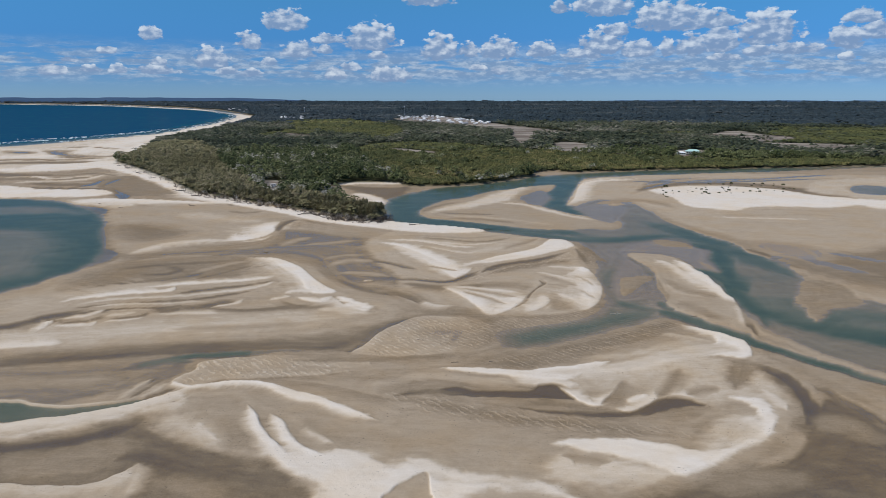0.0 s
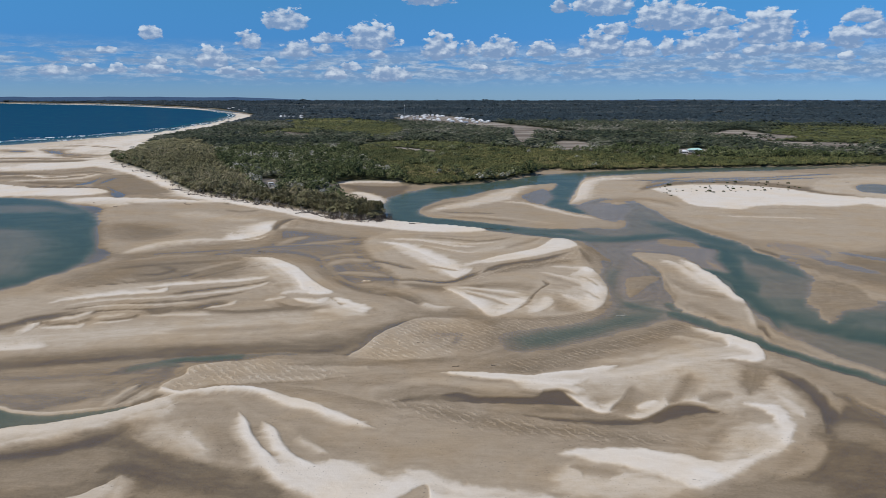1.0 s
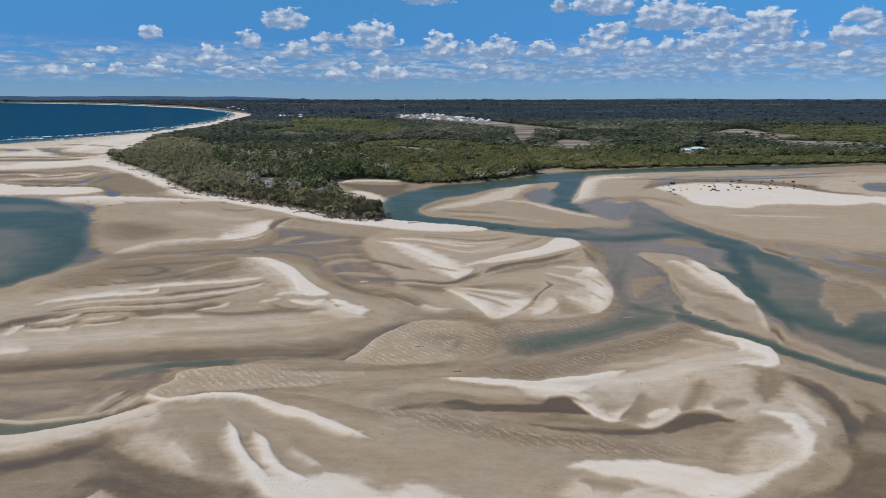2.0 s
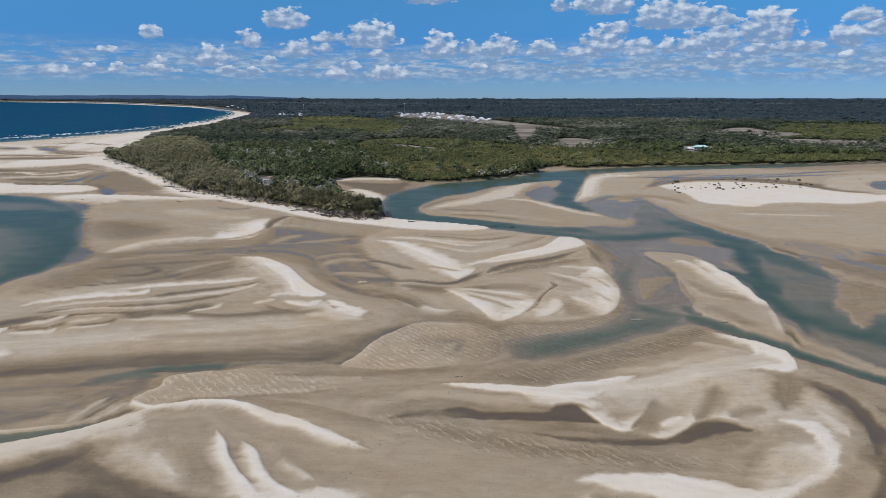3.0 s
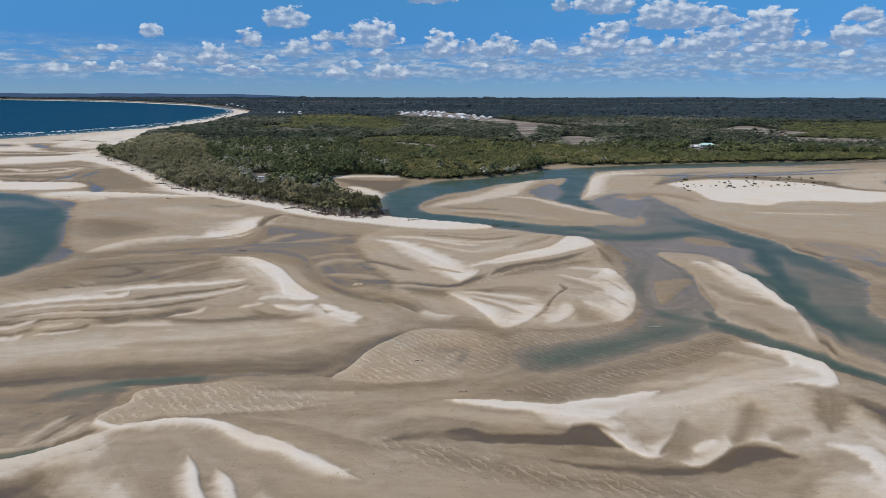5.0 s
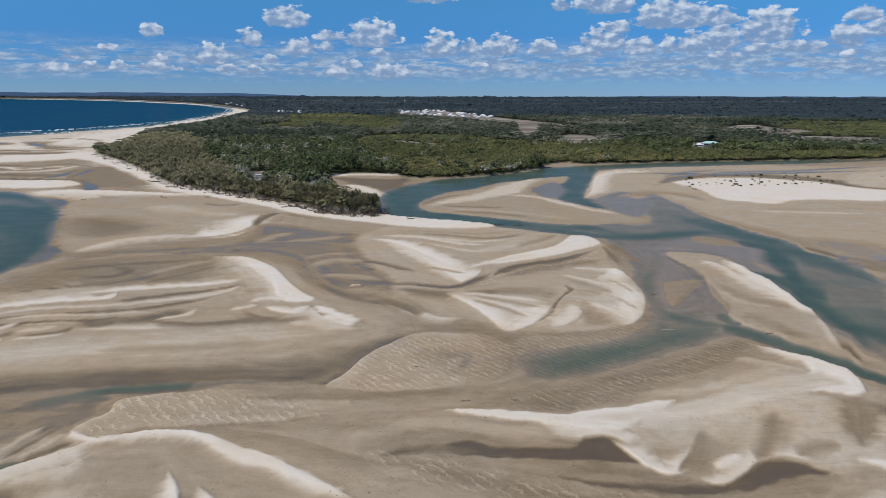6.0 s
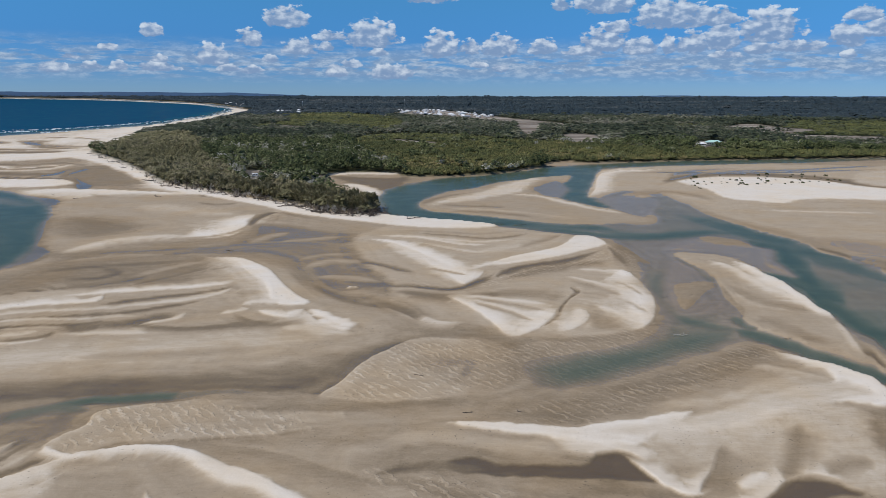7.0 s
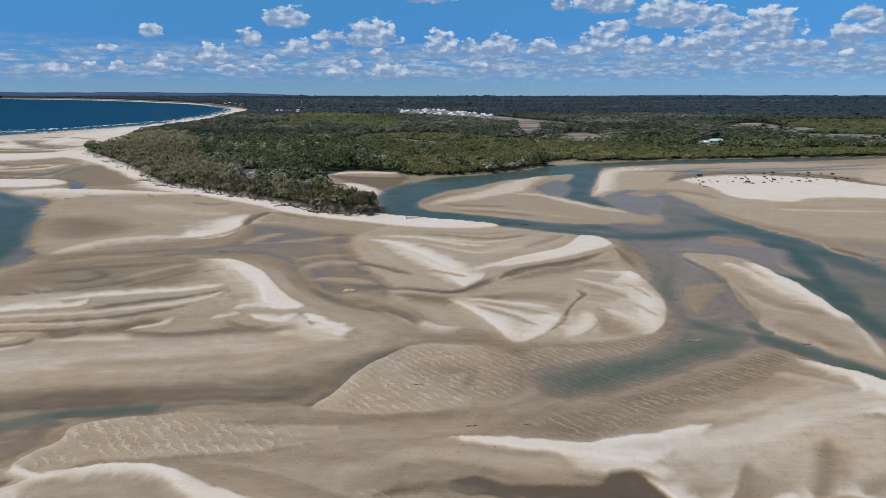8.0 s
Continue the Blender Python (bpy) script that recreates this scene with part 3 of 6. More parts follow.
    line(0.08, 0.8, 3, [(-144.3, 232.1), (-132, 238), (-116, 241.8), (-99.2, 245)])
    line(0.55, 2.5, 0.8, [(-131, 235.8), (-114.4, 238.1), (-105.2, 237.5)])
    area(-0.02, 5, [(-113.1, 240.3), (-96.9, 245), (-89, 252.2), (-83.6, 249.8), (-85.3, 244.4), (-93.7, 236.1), (-103.3, 232.5)], tone=0.13)
    line(0.75, 2.5, 0.8, [(-91.1, 241.3), (-84.2, 244.4), (-81.8, 247.5), (-82, 253)])
    line(0.05, 3, 7, [(-166.5, 210.6), (-159.2, 218.1), (-152.8, 224.6), (-146.9, 232.8), (-136.1, 239.4)])
    line(0.24, 3, 5, [(-162.5, 204.9), (-152.8, 214.4), (-145.8, 223.3), (-140.7, 229.4)])
    line(0.92, 3.5, 1, [(-145.9, 211.4), (-143.1, 215.1), (-142.6, 220.7), (-144.1, 226)])
    line(0.75, 3, 0.8, [(-144.1, 226), (-134.3, 229.4), (-131, 233.7), (-130.9, 240.2)])
    line(0.15, 0.8, 2.4, [(-141.2, 222.7), (-130.4, 226.1), (-127.6, 231.6)])
    line(0.82, 3, 0.8, [(-142.8, 218.2), (-128.8, 218.9), (-126.1, 220.9), (-126.8, 224.8)])
    line(0.66, 3, 0.8, [(-126.8, 229.5), (-119.2, 231.7), (-117.8, 235.9)])
    line(0.75, 3, 0.8, [(-124.5, 222.8), (-113.5, 226.2), (-114.1, 232.4)])
    line(0.18, 0.8, 2.4, [(-124.4, 226.8), (-115.3, 230.3), (-113, 236)])
    line(0.62, 14, 12, [(-167, 195), (-150.1, 203.9), (-124.1, 209.8), (-87.5, 218.7), (-54.3, 226.8), (-27.6, 233.9)])
    line(0.72, 4, 1.5, [(-113.3, 233.1), (-92.7, 233.3), (-75.8, 234.9), (-67.8, 237.8)])
    line(0.18, 1, 5, [(-93.3, 241.3), (-77, 239.2), (-62.4, 243), (-49.7, 247)])
    line(0.85, 6, 1.5, [(-153, 191.1), (-144.9, 195.8), (-135.3, 198.5), (-125.4, 201.3)])
    line(0.42, 4, 4, [(-96.5, 215.5), (-72.7, 217.5), (-45.1, 222.9)])
    # the white hooked crest at its head
    line(0.72, 1, 16, [(-100.7, 329.8), (-81.2, 322.4), (-67.7, 305.9), (-56.4, 282.7), (-43.1, 263.4)])
    line(0.97, 0.8, 6, [(-96.3, 329.9), (-81.5, 323.6), (-70, 310.4), (-60.4, 292.8), (-52.1, 276), (-43.1, 263.4)])
    area(0.96, 2, [(-88.5, 326.1), (-77.5, 318.7), (-67.6, 307), (-60.2, 291.8), (-55.5, 280.8), (-49.5, 272.3), (-43.7, 264.3), (-49.9, 260.8), (-56.9, 265.9), (-62.2, 279.8), (-66.3, 290.7), (-76.2, 306.9)])
    line(0.8, 3, 3, [(-66.8, 261.5), (-60.5, 265.9), (-52.8, 263.4)])
    line(0.95, 4, 1.2, [(-59.5, 255.7), (-52.7, 250.9), (-46.7, 249.3), (-44.2, 258.3)])
    line(0.2, 1, 4, [(-66.7, 251.6), (-56, 244.6), (-48, 243.9), (-42.5, 247.8), (-40.6, 253.4)])
    line(0.42, 3, 3, [(-78.8, 253.1), (-70.5, 257.2), (-62.9, 254.8)])
    line(0.75, 3, 1, [(-71.2, 250.7), (-65.2, 254.8), (-62.4, 258.1)])
    line(0.97, 3, 4, [(-42.2, 257.5), (-36.1, 251), (-30, 244.8), (-27.2, 239.6)])
    line(0.9, 3, 3, [(-37.9, 247.8), (-32.5, 241), (-27.3, 238.2)])
    line(0.75, 0.8, 6, [(-44.6, 257.5), (-36.6, 243.3), (-27.5, 236.7)])
    line(0.7, 4, 4, [(-48.2, 239.4), (-37, 238.1), (-25.5, 233.9)])
    line(0.85, 0.9, 1, [(-33.9, 282.9), (-32.3, 284.9), (-30.1, 283.9)])
    line(0.45, 4, 4, [(-53.5, 311.7), (-45.4, 323.9), (-33.5, 321.5)])
    line(0.42, 3, 4, [(-47.2, 298.3), (-35.2, 298.4), (-22.4, 290.1)])
    line(0.38, 3, 3, [(-59.8, 323.8), (-51.2, 334.2), (-39.6, 337)])
    line(0.4, 5, 3, [(-35.6, 280), (-22.2, 272.6), (-11.7, 262)])
    line(-0.05, 3, 3, [(-46.9, 287.8), (-34.6, 272.5), (-21.3, 261.9), (-9.4, 262)], tone=0.14)
    line(-0.05, 3, 2, [(-33.9, 311.9), (-22, 302.9), (-11.9, 290.2)], tone=0.14)
    # brown wet slope down to the old channel
    area(0.24, 9, [(-157.4, 175.1), (-140.1, 188.2), (-116.6, 195.5), (-90.3, 200), (-62.7, 203.5), (-42.6, 209.4), (-26.2, 221.1), (-16, 223.1), (-19.1, 211.9), (-24.9, 194.2), (-39.1, 191), (-76.7, 188.7), (-110.4, 183.6), (-133.2, 177.5)])
    line(0.07, 6, 2, [(-150.7, 173), (-135.5, 181.1), (-117.3, 186.4), (-94.1, 191.1), (-69.8, 195.4), (-48.1, 198.7)])
    line(0.1, 9, 2, [(-69.3, 193.8), (-51.1, 195.5), (-36.6, 197.8), (-25.8, 201.6), (-19.1, 211.9)])
    # the pale bar between the channels
    area(0.51, 5, [(-44.3, 365.8), (-37.1, 394.6), (-21.1, 410.3), (2.4, 413.8), (22.3, 398.2), (41.9, 395.4), (58.1, 391.1), (68.9, 375.9), (73.4, 358.4), (73, 338.3), (70.5, 314.3), (72.3, 294), (71, 276.5), (67.3, 258.4), (62, 245.3), (54.7, 237.3), (41.7, 234.5), (32.5, 234.4), (23.2, 233.4), (17.8, 232.1), (13, 240.1), (1.9, 245.7), (-4.8, 253.9), (-16, 267.4), (-20, 293.1), (-30.9, 317.8)])
    line(0.4, 3, 3, [(-30.9, 388.8), (-8.6, 386.2), (15.9, 380.8), (38.1, 386.6)])
    line(0.78, 4, 0.9, [(-35, 374.9), (-13.4, 369.9), (7.3, 355.4), (19.6, 353.2)])
    line(0.72, 3, 0.8, [(-13, 359.9), (2.2, 347.3), (14.1, 338.8), (26.7, 348.7)])
    line(0.7, 3, 0.8, [(-24.5, 377.7), (-2.9, 367.5), (17.5, 360.2), (36.1, 367.8)])
    line(0.25, 0.8, 3, [(-16.8, 383.3), (2.3, 378), (23.3, 370.3), (43.3, 383.8)])
    area(0.93, 1.6, [(64.8, 382.7), (70, 374.6), (73.4, 359.6), (67.8, 351.3), (54.3, 339.2), (38.3, 325), (24.1, 317.4), (19.9, 320.1), (27.4, 329.7), (40.4, 341.2), (54, 358.2)])
    line(0.82, 3, 2, [(8.5, 309.4), (17.5, 316.5), (29.2, 324), (44.4, 336)])
    line(0.6, 8, 1, [(13.8, 332.6), (31.6, 348.7), (49.1, 368), (61.5, 386.8)])
    line(0.36, 4, 1, [(34.1, 348.7), (45.8, 362.9), (56.5, 381.2)])
    area(0.78, 7, [(-29.7, 362.2), (-14.9, 348.3), (-2.4, 332.4), (8.6, 312.8), (13.5, 301.2), (7.6, 288.9), (1.1, 295.6), (-5.4, 311), (-16.4, 332.3)])
    line(0.97, 6, 0.8, [(-36.7, 367.1), (-22.9, 356.3), (-10.8, 338.5), (-0.1, 319.9), (4.3, 309.3)])
    line(0.93, 8, 0.8, [(-11.7, 332.4), (-2.2, 311), (4.1, 293.3), (7.6, 288.2), (12.2, 295.7), (16, 309.4)])
    line(0.45, 0.8, 2, [(-6.5, 312.7), (2.1, 305.9), (8.3, 299.5)])
    line(0.5, 4, 2, [(14, 312.9), (21.3, 309.5), (18.6, 301.2)])
    line(-0.06, 1.5, 3, [(-10.7, 287.3), (-1.8, 283.1), (5.9, 283.9), (12, 291.9), (19.8, 302.8)], tone=0.1)
    line(0.08, 2, 4, [(19.3, 296.5), (25.5, 308.7), (33.9, 316.6), (47.5, 326), (70.3, 346.9)])
    line(0.3, 3, 5, [(22.1, 293.5), (36, 307.9), (52.9, 318.6), (69, 326.3)])
    line(-0.06, 3, 3, [(-36.1, 323.3), (-24.1, 316.1), (-10, 302.5)], tone=0.14)
    line(-0.06, 3, 3, [(-36, 292.9), (-21.4, 287.2), (-9.6, 284.5), (-1.8, 281.8)], tone=0.16)
    line(0.18, 4, 6, [(-16.9, 278.9), (-3.5, 273.8), (9.4, 272.6), (28.5, 279.3)])
    line(0.7, 1.2, 4, [(-17.6, 269.3), (-10.1, 257.1), (-2.1, 246.2), (6.8, 244.8)])
    line(0.16, 6, 1, [(-23.1, 266.2), (-15.2, 257), (-7, 245.6)])
    area(0.62, 5, [(2, 273.8), (20.3, 271.5), (34.9, 262), (31, 245), (24.1, 234.7), (18, 234.7), (11.9, 250.9)])
    line(0.96, 6, 0.9, [(0.2, 273.8), (10.5, 257.3), (14.9, 245.4), (17.8, 235.6), (20.9, 233), (24.4, 235.6)])
    line(0.92, 6, 0.8, [(20.9, 233), (25.1, 236.5), (28.9, 241.2), (32.4, 250), (35.4, 259.8)])
    line(0.8, 2.4, 2, [(7.4, 267.7), (19.3, 259.6), (31.4, 247.5)])
    line(0.78, 2, 2, [(5.7, 272.6), (20, 268.4), (35.3, 262)])
    line(0.45, 1, 2, [(9.1, 266.5), (20.6, 255.2), (27.8, 245)])
    line(0.42, 1, 2, [(9.3, 270.8), (23.1, 263.1), (33.4, 255.3)])
    line(0.3, 6, 6, [(17.1, 277.9), (29.9, 275.4), (40.6, 272.9)])
    line(0.14, 0.6, 0.4, [(44.5, 286.4), (45.8, 278.8), (41.3, 272.3), (37.1, 262.6), (34.8, 252.7), (32, 246), (28.3, 239.3)])
    line(-0.05, 1.2, 1, [(43.1, 285), (44.9, 278.2), (40.7, 271.1)], tone=0.08)
    area(0.64, 6, [(35.8, 254.3), (41.9, 259.8), (44, 253.3), (41.5, 245.1), (35, 238.4), (32.1, 239.3)])
    line(0.84, 5, 0.8, [(33, 237.5), (38.4, 241.3), (42.5, 247.6), (44.2, 254.4), (41.7, 259.3)])
    line(0.32, 5, 5, [(47.4, 279.5), (53.7, 269.9), (59.2, 260)])
    area(0.34, 6, [(47.5, 262.1), (53.9, 252.9), (56.9, 245.3), (50.6, 239.5), (43.2, 240.4), (44.5, 249.1)])
    line(0.72, 0.8, 18, [(57.2, 308.2), (69.1, 306.6), (71.8, 291), (70.4, 273.2), (67.2, 257.8), (62, 245.3), (54.7, 237.3)])
    line(0.95, 0.6, 7, [(61.9, 309.9), (69.3, 307.4), (71.8, 292.5), (70.6, 274.5), (67.3, 258.4), (62.5, 246.3), (55.6, 237.7)])
    line(0.8, 2, 2, [(47.9, 263.9), (54.5, 255), (59.3, 245.3)])
    line(0.76, 2, 2, [(43.1, 299.1), (53.6, 290.8), (64.5, 279.7)])
    line(0.72, 2, 2, [(49.1, 309.8), (59.4, 308.2), (67, 304.9)])
    line(0.4, 2, 3, [(44.2, 293.7), (54, 283.7), (60.9, 273.1)])
    line(0.58, 1, 1.4, [(60.2, 293.9), (65.9, 285.2), (68.2, 273.2)])
    line(0.6, 1, 1.4, [(56.9, 271.8), (62, 264), (64.5, 254.6)])
    line(0.58, 3, 3, [(32.7, 235.7), (42, 235.8), (53.1, 237.3)])
    line(0.15, 1.5, 2, [(72.8, 353.7), (73.7, 338.3), (71.8, 317)])
    # channels and the flats beyond them
    area(-0.26, 14, [(69, 567), (109, 605), (112, 514), (151, 568), (152, 486), (152, 422), (155, 354), (165, 333), (168, 304), (171, 283), (177, 244.6), (191.3, 197.9), (146.6, 142.1), (133, 173.2), (122, 193.2), (115.4, 220.1), (117, 244.1), (125, 282), (125, 317), (113, 337), (101, 327), (100, 287), (99.9, 264), (87.8, 243.8), (73.8, 241.5), (66.5, 243.6), (74, 282), (80, 337), (74, 392), (41, 402), (27, 417), (43, 425), (78, 418), (108, 412), (121, 443), (90, 491), (68, 519)])  # shallow braid
    line(-1.25, 26, 20, [(1036, 888), (641, 847), (413, 810), (265, 769), (159, 722), (112, 695), (60, 625), (6, 592), (-27, 550), (-41, 501), (-39, 460)])  # river
    line(-1.1, 11, 9, [(-40, 480), (-25, 451), (2, 431), (27, 413), (51, 402), (75, 397), (89, 381)])
    line(-0.6, 16, 14, [(75, 397), (91, 377), (96, 346), (92, 314), (80, 287), (77.1, 263.8)])
    line(-0.55, 4, 4, [(76, 282), (74.7, 263.8), (76.5, 247.5), (86.1, 241.6)])
    line(-0.7, 18, 16, [(104, 680), (112, 625), (82, 557), (90, 513)])
    line(-0.85, 14, 10, [(132, 471), (130, 432), (140, 407), (151, 377), (153, 340), (149, 303)])
    line(-1.15, 13, 7, [(125, 311), (125, 282), (124, 255.8), (128.3, 234.7), (134.8, 222.1), (146.7, 210.7), (159.4, 200.3), (183.2, 187.9)])
    line(-0.55, 22, 24, [(150, 340), (144, 293), (144.3, 264.4), (135.9, 220.2)])
    line(-0.8, 10, 9, [(141, 228), (155.7, 233.6), (168.2, 230.3), (184.7, 214.6)])
    line(-0.6, 10, 9, [(145, 369), (149, 354), (137, 315), (135, 283)])
    line(-0.4, 8, 7, [(170, 287), (177.2, 271.7), (177, 244.6), (184.7, 214.6)])
    area(0.4, 10, [(-18, 480), (2, 528), (31, 571), (57, 601), (91, 625), (105, 625), (90, 582), (70, 571), (62, 525), (74, 481), (101, 456), (118, 434), (108, 414), (79, 424), (44, 440), (6, 456), (-14, 465)])
    line(0.75, 8, 14, [(0, 485), (20, 525), (44, 550), (58, 550)])
    line(0.1, 6, 8, [(6, 496), (27, 485), (47, 481)])
    line(0.55, 5, 6, [(43, 544), (68, 478), (91, 447), (109, 426)])
    area(0.52, 8, [(96, 532), (113, 575), (127, 634), (150, 680), (206, 717), (286, 740), (368, 729), (470, 719), (665, 715), (556, 426), (219.5, 209), (179.4, 248.4), (173, 287), (169, 306), (168, 337), (160, 361), (155, 413), (154, 479), (146, 520), (115, 486), (102, 497)])  # wide flat across the channel
    line(0.7, 8, 14, [(100, 541), (115, 575), (130, 634), (150, 675), (190, 701)])
    line(-0.3, 20, 18, [(98, 486), (134, 535), (143, 514)])
    area(0.95, 7, [(184, 602), (217, 622), (249, 622), (304, 607), (318, 573), (339, 543), (376, 516), (336, 456), (324, 483), (316, 518), (270, 515), (221, 500), (196, 503), (190, 545)])
    line(0.12, 14, 12, [(138, 551), (174, 598), (224, 643), (279, 644), (317, 611), (321, 570), (341, 546)])
    line(-0.2, 10, 10, [(225, 671), (269, 676), (319, 687), (390, 713), (432, 724)])
    line(-0.12, 8, 10, [(176, 626), (202, 652), (228, 681), (278, 701)])
    area(0.6, 8, [(328, 603), (362, 654), (414, 682), (502, 703), (376, 516), (354, 537), (336, 563), (318, 573)])
    area(-0.35, 8, [(368, 611), (396, 636), (412, 624), (393, 570), (362, 574)])
    line(0.28, 8, 10, [(171, 354), (179, 315), (189, 293), (197.2, 264.8)])
    line(0.1, 2.5, 2.5, [(169, 334), (174, 315), (175, 306)])
    area(0.3, 4, [(158, 278), (170, 287), (178, 277), (174.5, 257.9), (169.6, 247.6), (154.6, 241.4), (142.1, 227.4), (141, 233.5), (147.9, 256)])
    area(0.1, 4, [(83, 288), (95, 295), (96, 289), (80.7, 263.8), (79, 275)])
    area(-0.17, 4, [(94, 282), (98, 277), (96.3, 264), (89, 251.5), (84.3, 263.9)])
    area(-0.05, 6, [(120, 372), (139, 372), (143, 354), (138, 333), (128, 337), (116, 347)], tone=0.2)
    area(0.55, 4, [(102, 337), (112, 333), (120, 322), (124, 312), (123, 283), (121.4, 259.1), (116.1, 240.4), (112.2, 212.7), (103.1, 209.7), (95.9, 222.4), (90.5, 241.6), (100, 260.6), (100, 282), (101, 312)])
    line(0.95, 0.8, 9, [(120, 322), (125, 313), (123, 286), (121.4, 260.8), (118, 247.9)])
    line(0.28, 5, 5, [(107, 303), (106, 273), (102.4, 243.9), (105.2, 220)])
    line(0.42, 3, 2.5, [(116.1, 241.8), (114.9, 218.8), (119.8, 203.7), (126.1, 187.4), (134.5, 175.8), (143, 156.8)])
    line(0.1, 2, 2, [(115.5, 238.9), (112.7, 223.2), (111.9, 209.8)])
    line(-0.95, 4, 3.5, [(85.2, 242.3), (91.7, 235.1), (99.3, 220.5), (107.3, 205.8), (114.7, 193.2), (123, 181.8), (131.4, 170.7), (146.8, 151.7)])
    area(0.2, 45, [(169, 386), (204, 378), (249, 361), (268, 322), (213.9, 248.7), (190.6, 266.5), (177, 295), (173, 337)])
    line(-0.12, 5, 9, [(176, 366), (187, 343), (196, 315), (206, 291)])
    line(-0.12, 4, 7, [(199, 354), (214, 338), (230, 315)])
    line(0.3, 1.6, 1.6, [(202, 455), (244, 460), (280, 453), (310, 440)])
    line(0.62, 2, 2, [(205, 472), (252, 477), (295, 468), (323, 449)])
    line(0.25, 1.6, 1.6, [(204, 431), (248, 431), (285, 420)])
    line(0.55, 2, 2, [(195, 419), (228, 413), (276, 404)])
    # the river's bend, its shoals and the flats across it
    area(-1.15, 10, [(-40.1, 445.8), (-41, 509), (-29, 552), (-6, 612), (32, 636), (74, 673), (102, 708), (141, 703), (129, 646), (112, 583), (98, 532), (95, 495), (105, 463), (91, 468), (78, 500), (76, 538), (99, 621), (78, 628), (50, 601), (24, 562), (-1, 534), (-15, 502), (-19, 471), (-10, 450), (18.2, 434.9), (41.4, 417.5), (25.6, 404.4), (-9.6, 420.4), (-28.6, 430.8)])
    area(0.42, 5, [(-17, 480), (-5, 509), (27, 546), (51, 593), (77, 620), (105, 641), (97, 597), (80, 563), (76, 500), (88, 472), (104, 451), (116.6, 439.6), (121.2, 428.7), (101, 416.4), (75.4, 408), (47.2, 415.9), (27.3, 429.6), (2.5, 444.2), (-10, 452)])
    area(0.72, 9, [(32, 544), (53, 590), (77, 616), (64, 572), (54, 532), (41, 518), (21, 495), (-1, 478), (-8, 473), (3, 499)])
    line(0.74, 5, 4, [(33, 521), (59, 510), (76, 481), (88, 455), (115, 434)])
    line(0.55, 4, 4, [(-4, 462), (22, 454), (50.1, 439), (75.1, 421.3)])
    line(-0.07, 4, 3, [(-6, 471), (20, 467), (38, 461)], tone=0.2)
    line(0.24, 4, 4, [(3, 450), (28.1, 442.6), (51.6, 426.2)])
    line(0.25, 4, 4, [(-17, 471), (-8, 499), (14, 526)])
    area(-0.16, 7, [(62, 550), (85, 597), (91, 556), (78, 510), (65, 515)], tone=0.3)
    area(-0.14, 9, [(97, 495), (119, 511), (136, 501), (127, 464), (112.9, 432.2), (102.7, 447.2)], tone=0.32)
    area(-0.34, 12, [(120.3, 443.5), (134, 475), (147, 493), (147.3, 445.6), (154.5, 402.5), (158.3, 369), (162.8, 339.2), (167.5, 302.7), (151.9, 262), (125.6, 264.6), (130.5, 300.7), (143.2, 333.9), (147.3, 359.1), (134.4, 373.9), (125.1, 384.6), (118.1, 396.1), (113.4, 408.4)])
    line(-0.9, 14, 10, [(131.2, 445.5), (142.1, 415.2), (150.6, 380.8), (156.5, 349.9), (160.9, 319.7), (164.1, 291.2)])
    line(-1.4, 7, 6, [(144, 368.9), (147, 345.4), (138.3, 314.1), (133.3, 288.7), (130.9, 264.7)])
    line(-1, 9, 8, [(22.6, 402.8), (47.5, 395.4), (67.8, 384.1), (84.9, 376.1), (107, 379), (128.9, 387.5), (147, 384.9)])
    area(-0.18, 9, [(81.7, 363.3), (106.3, 368.5), (125.8, 358.9), (106.1, 338.6), (92.5, 319), (81.1, 310.1), (81.1, 333.3)], tone=0.3)
    area(0.52, 8, [(121, 613), (137, 655), (165, 674), (200, 688), (194, 646), (151, 551), (124, 538), (107, 521), (94, 508), (110, 557)])
    line(0.86, 1, 10, [(93, 508), (107, 547), (122, 609), (138, 655), (165, 674), (202, 688)])
    line(0.34, 8, 8, [(116, 513), (144, 533), (165, 527), (174, 489)])
    line(-0.35, 8, 7, [(152, 664), (215, 660), (274, 661), (336, 675), (416, 691)], tone=0.25)
    line(-0.95, 16, 9, [(86, 692), (166, 719), (253, 737), (348, 762), (512, 803)])
    line(0.5, 14, 10, [(232, 694), (287, 726), (328, 721), (360, 705)])
    line(0.12, 8, 8, [(217, 638), (257, 643), (288, 618), (312, 596), (328, 552)])
    line(-0.1, 4, 4, [(174, 598), (204, 634), (226, 669)], tone=0.2)
    area(0.95, 4, [(187, 598), (213, 614), (253, 622), (278, 599), (293, 578), (309, 549), (328, 518), (292, 497), (259, 502), (227, 497), (213, 482), (193, 494), (186, 511), (190, 542), (189, 574)])
    area(0.5, 18, [(166, 452), (211, 478), (253, 492), (335, 479), (237.2, 350.7), (197.4, 362), (174.1, 374.3), (165.3, 395.1)])
    line(0.42, 2, 2, [(221, 485), (251, 487), (287, 478)])
    line(0.44, 2, 3, [(183, 468), (213, 462), (261, 465), (279, 457)])
    line(0.7, 3, 2, [(186, 454), (215.8, 448.3), (258.6, 444.8)])
    line(0.46, 2, 3, [(184.6, 436.6), (210.9, 433.2), (246.8, 426.4)])
    line(0.48, 3, 3, [(176.1, 405.8), (194.2, 396.8), (224.3, 391.3)])
    area(-0.03, 14, [(173.9, 366.7), (191.8, 373.2), (205.6, 362.1), (202.8, 329.5), (178.5, 334.2), (169.9, 343.5)], tone=0.38)
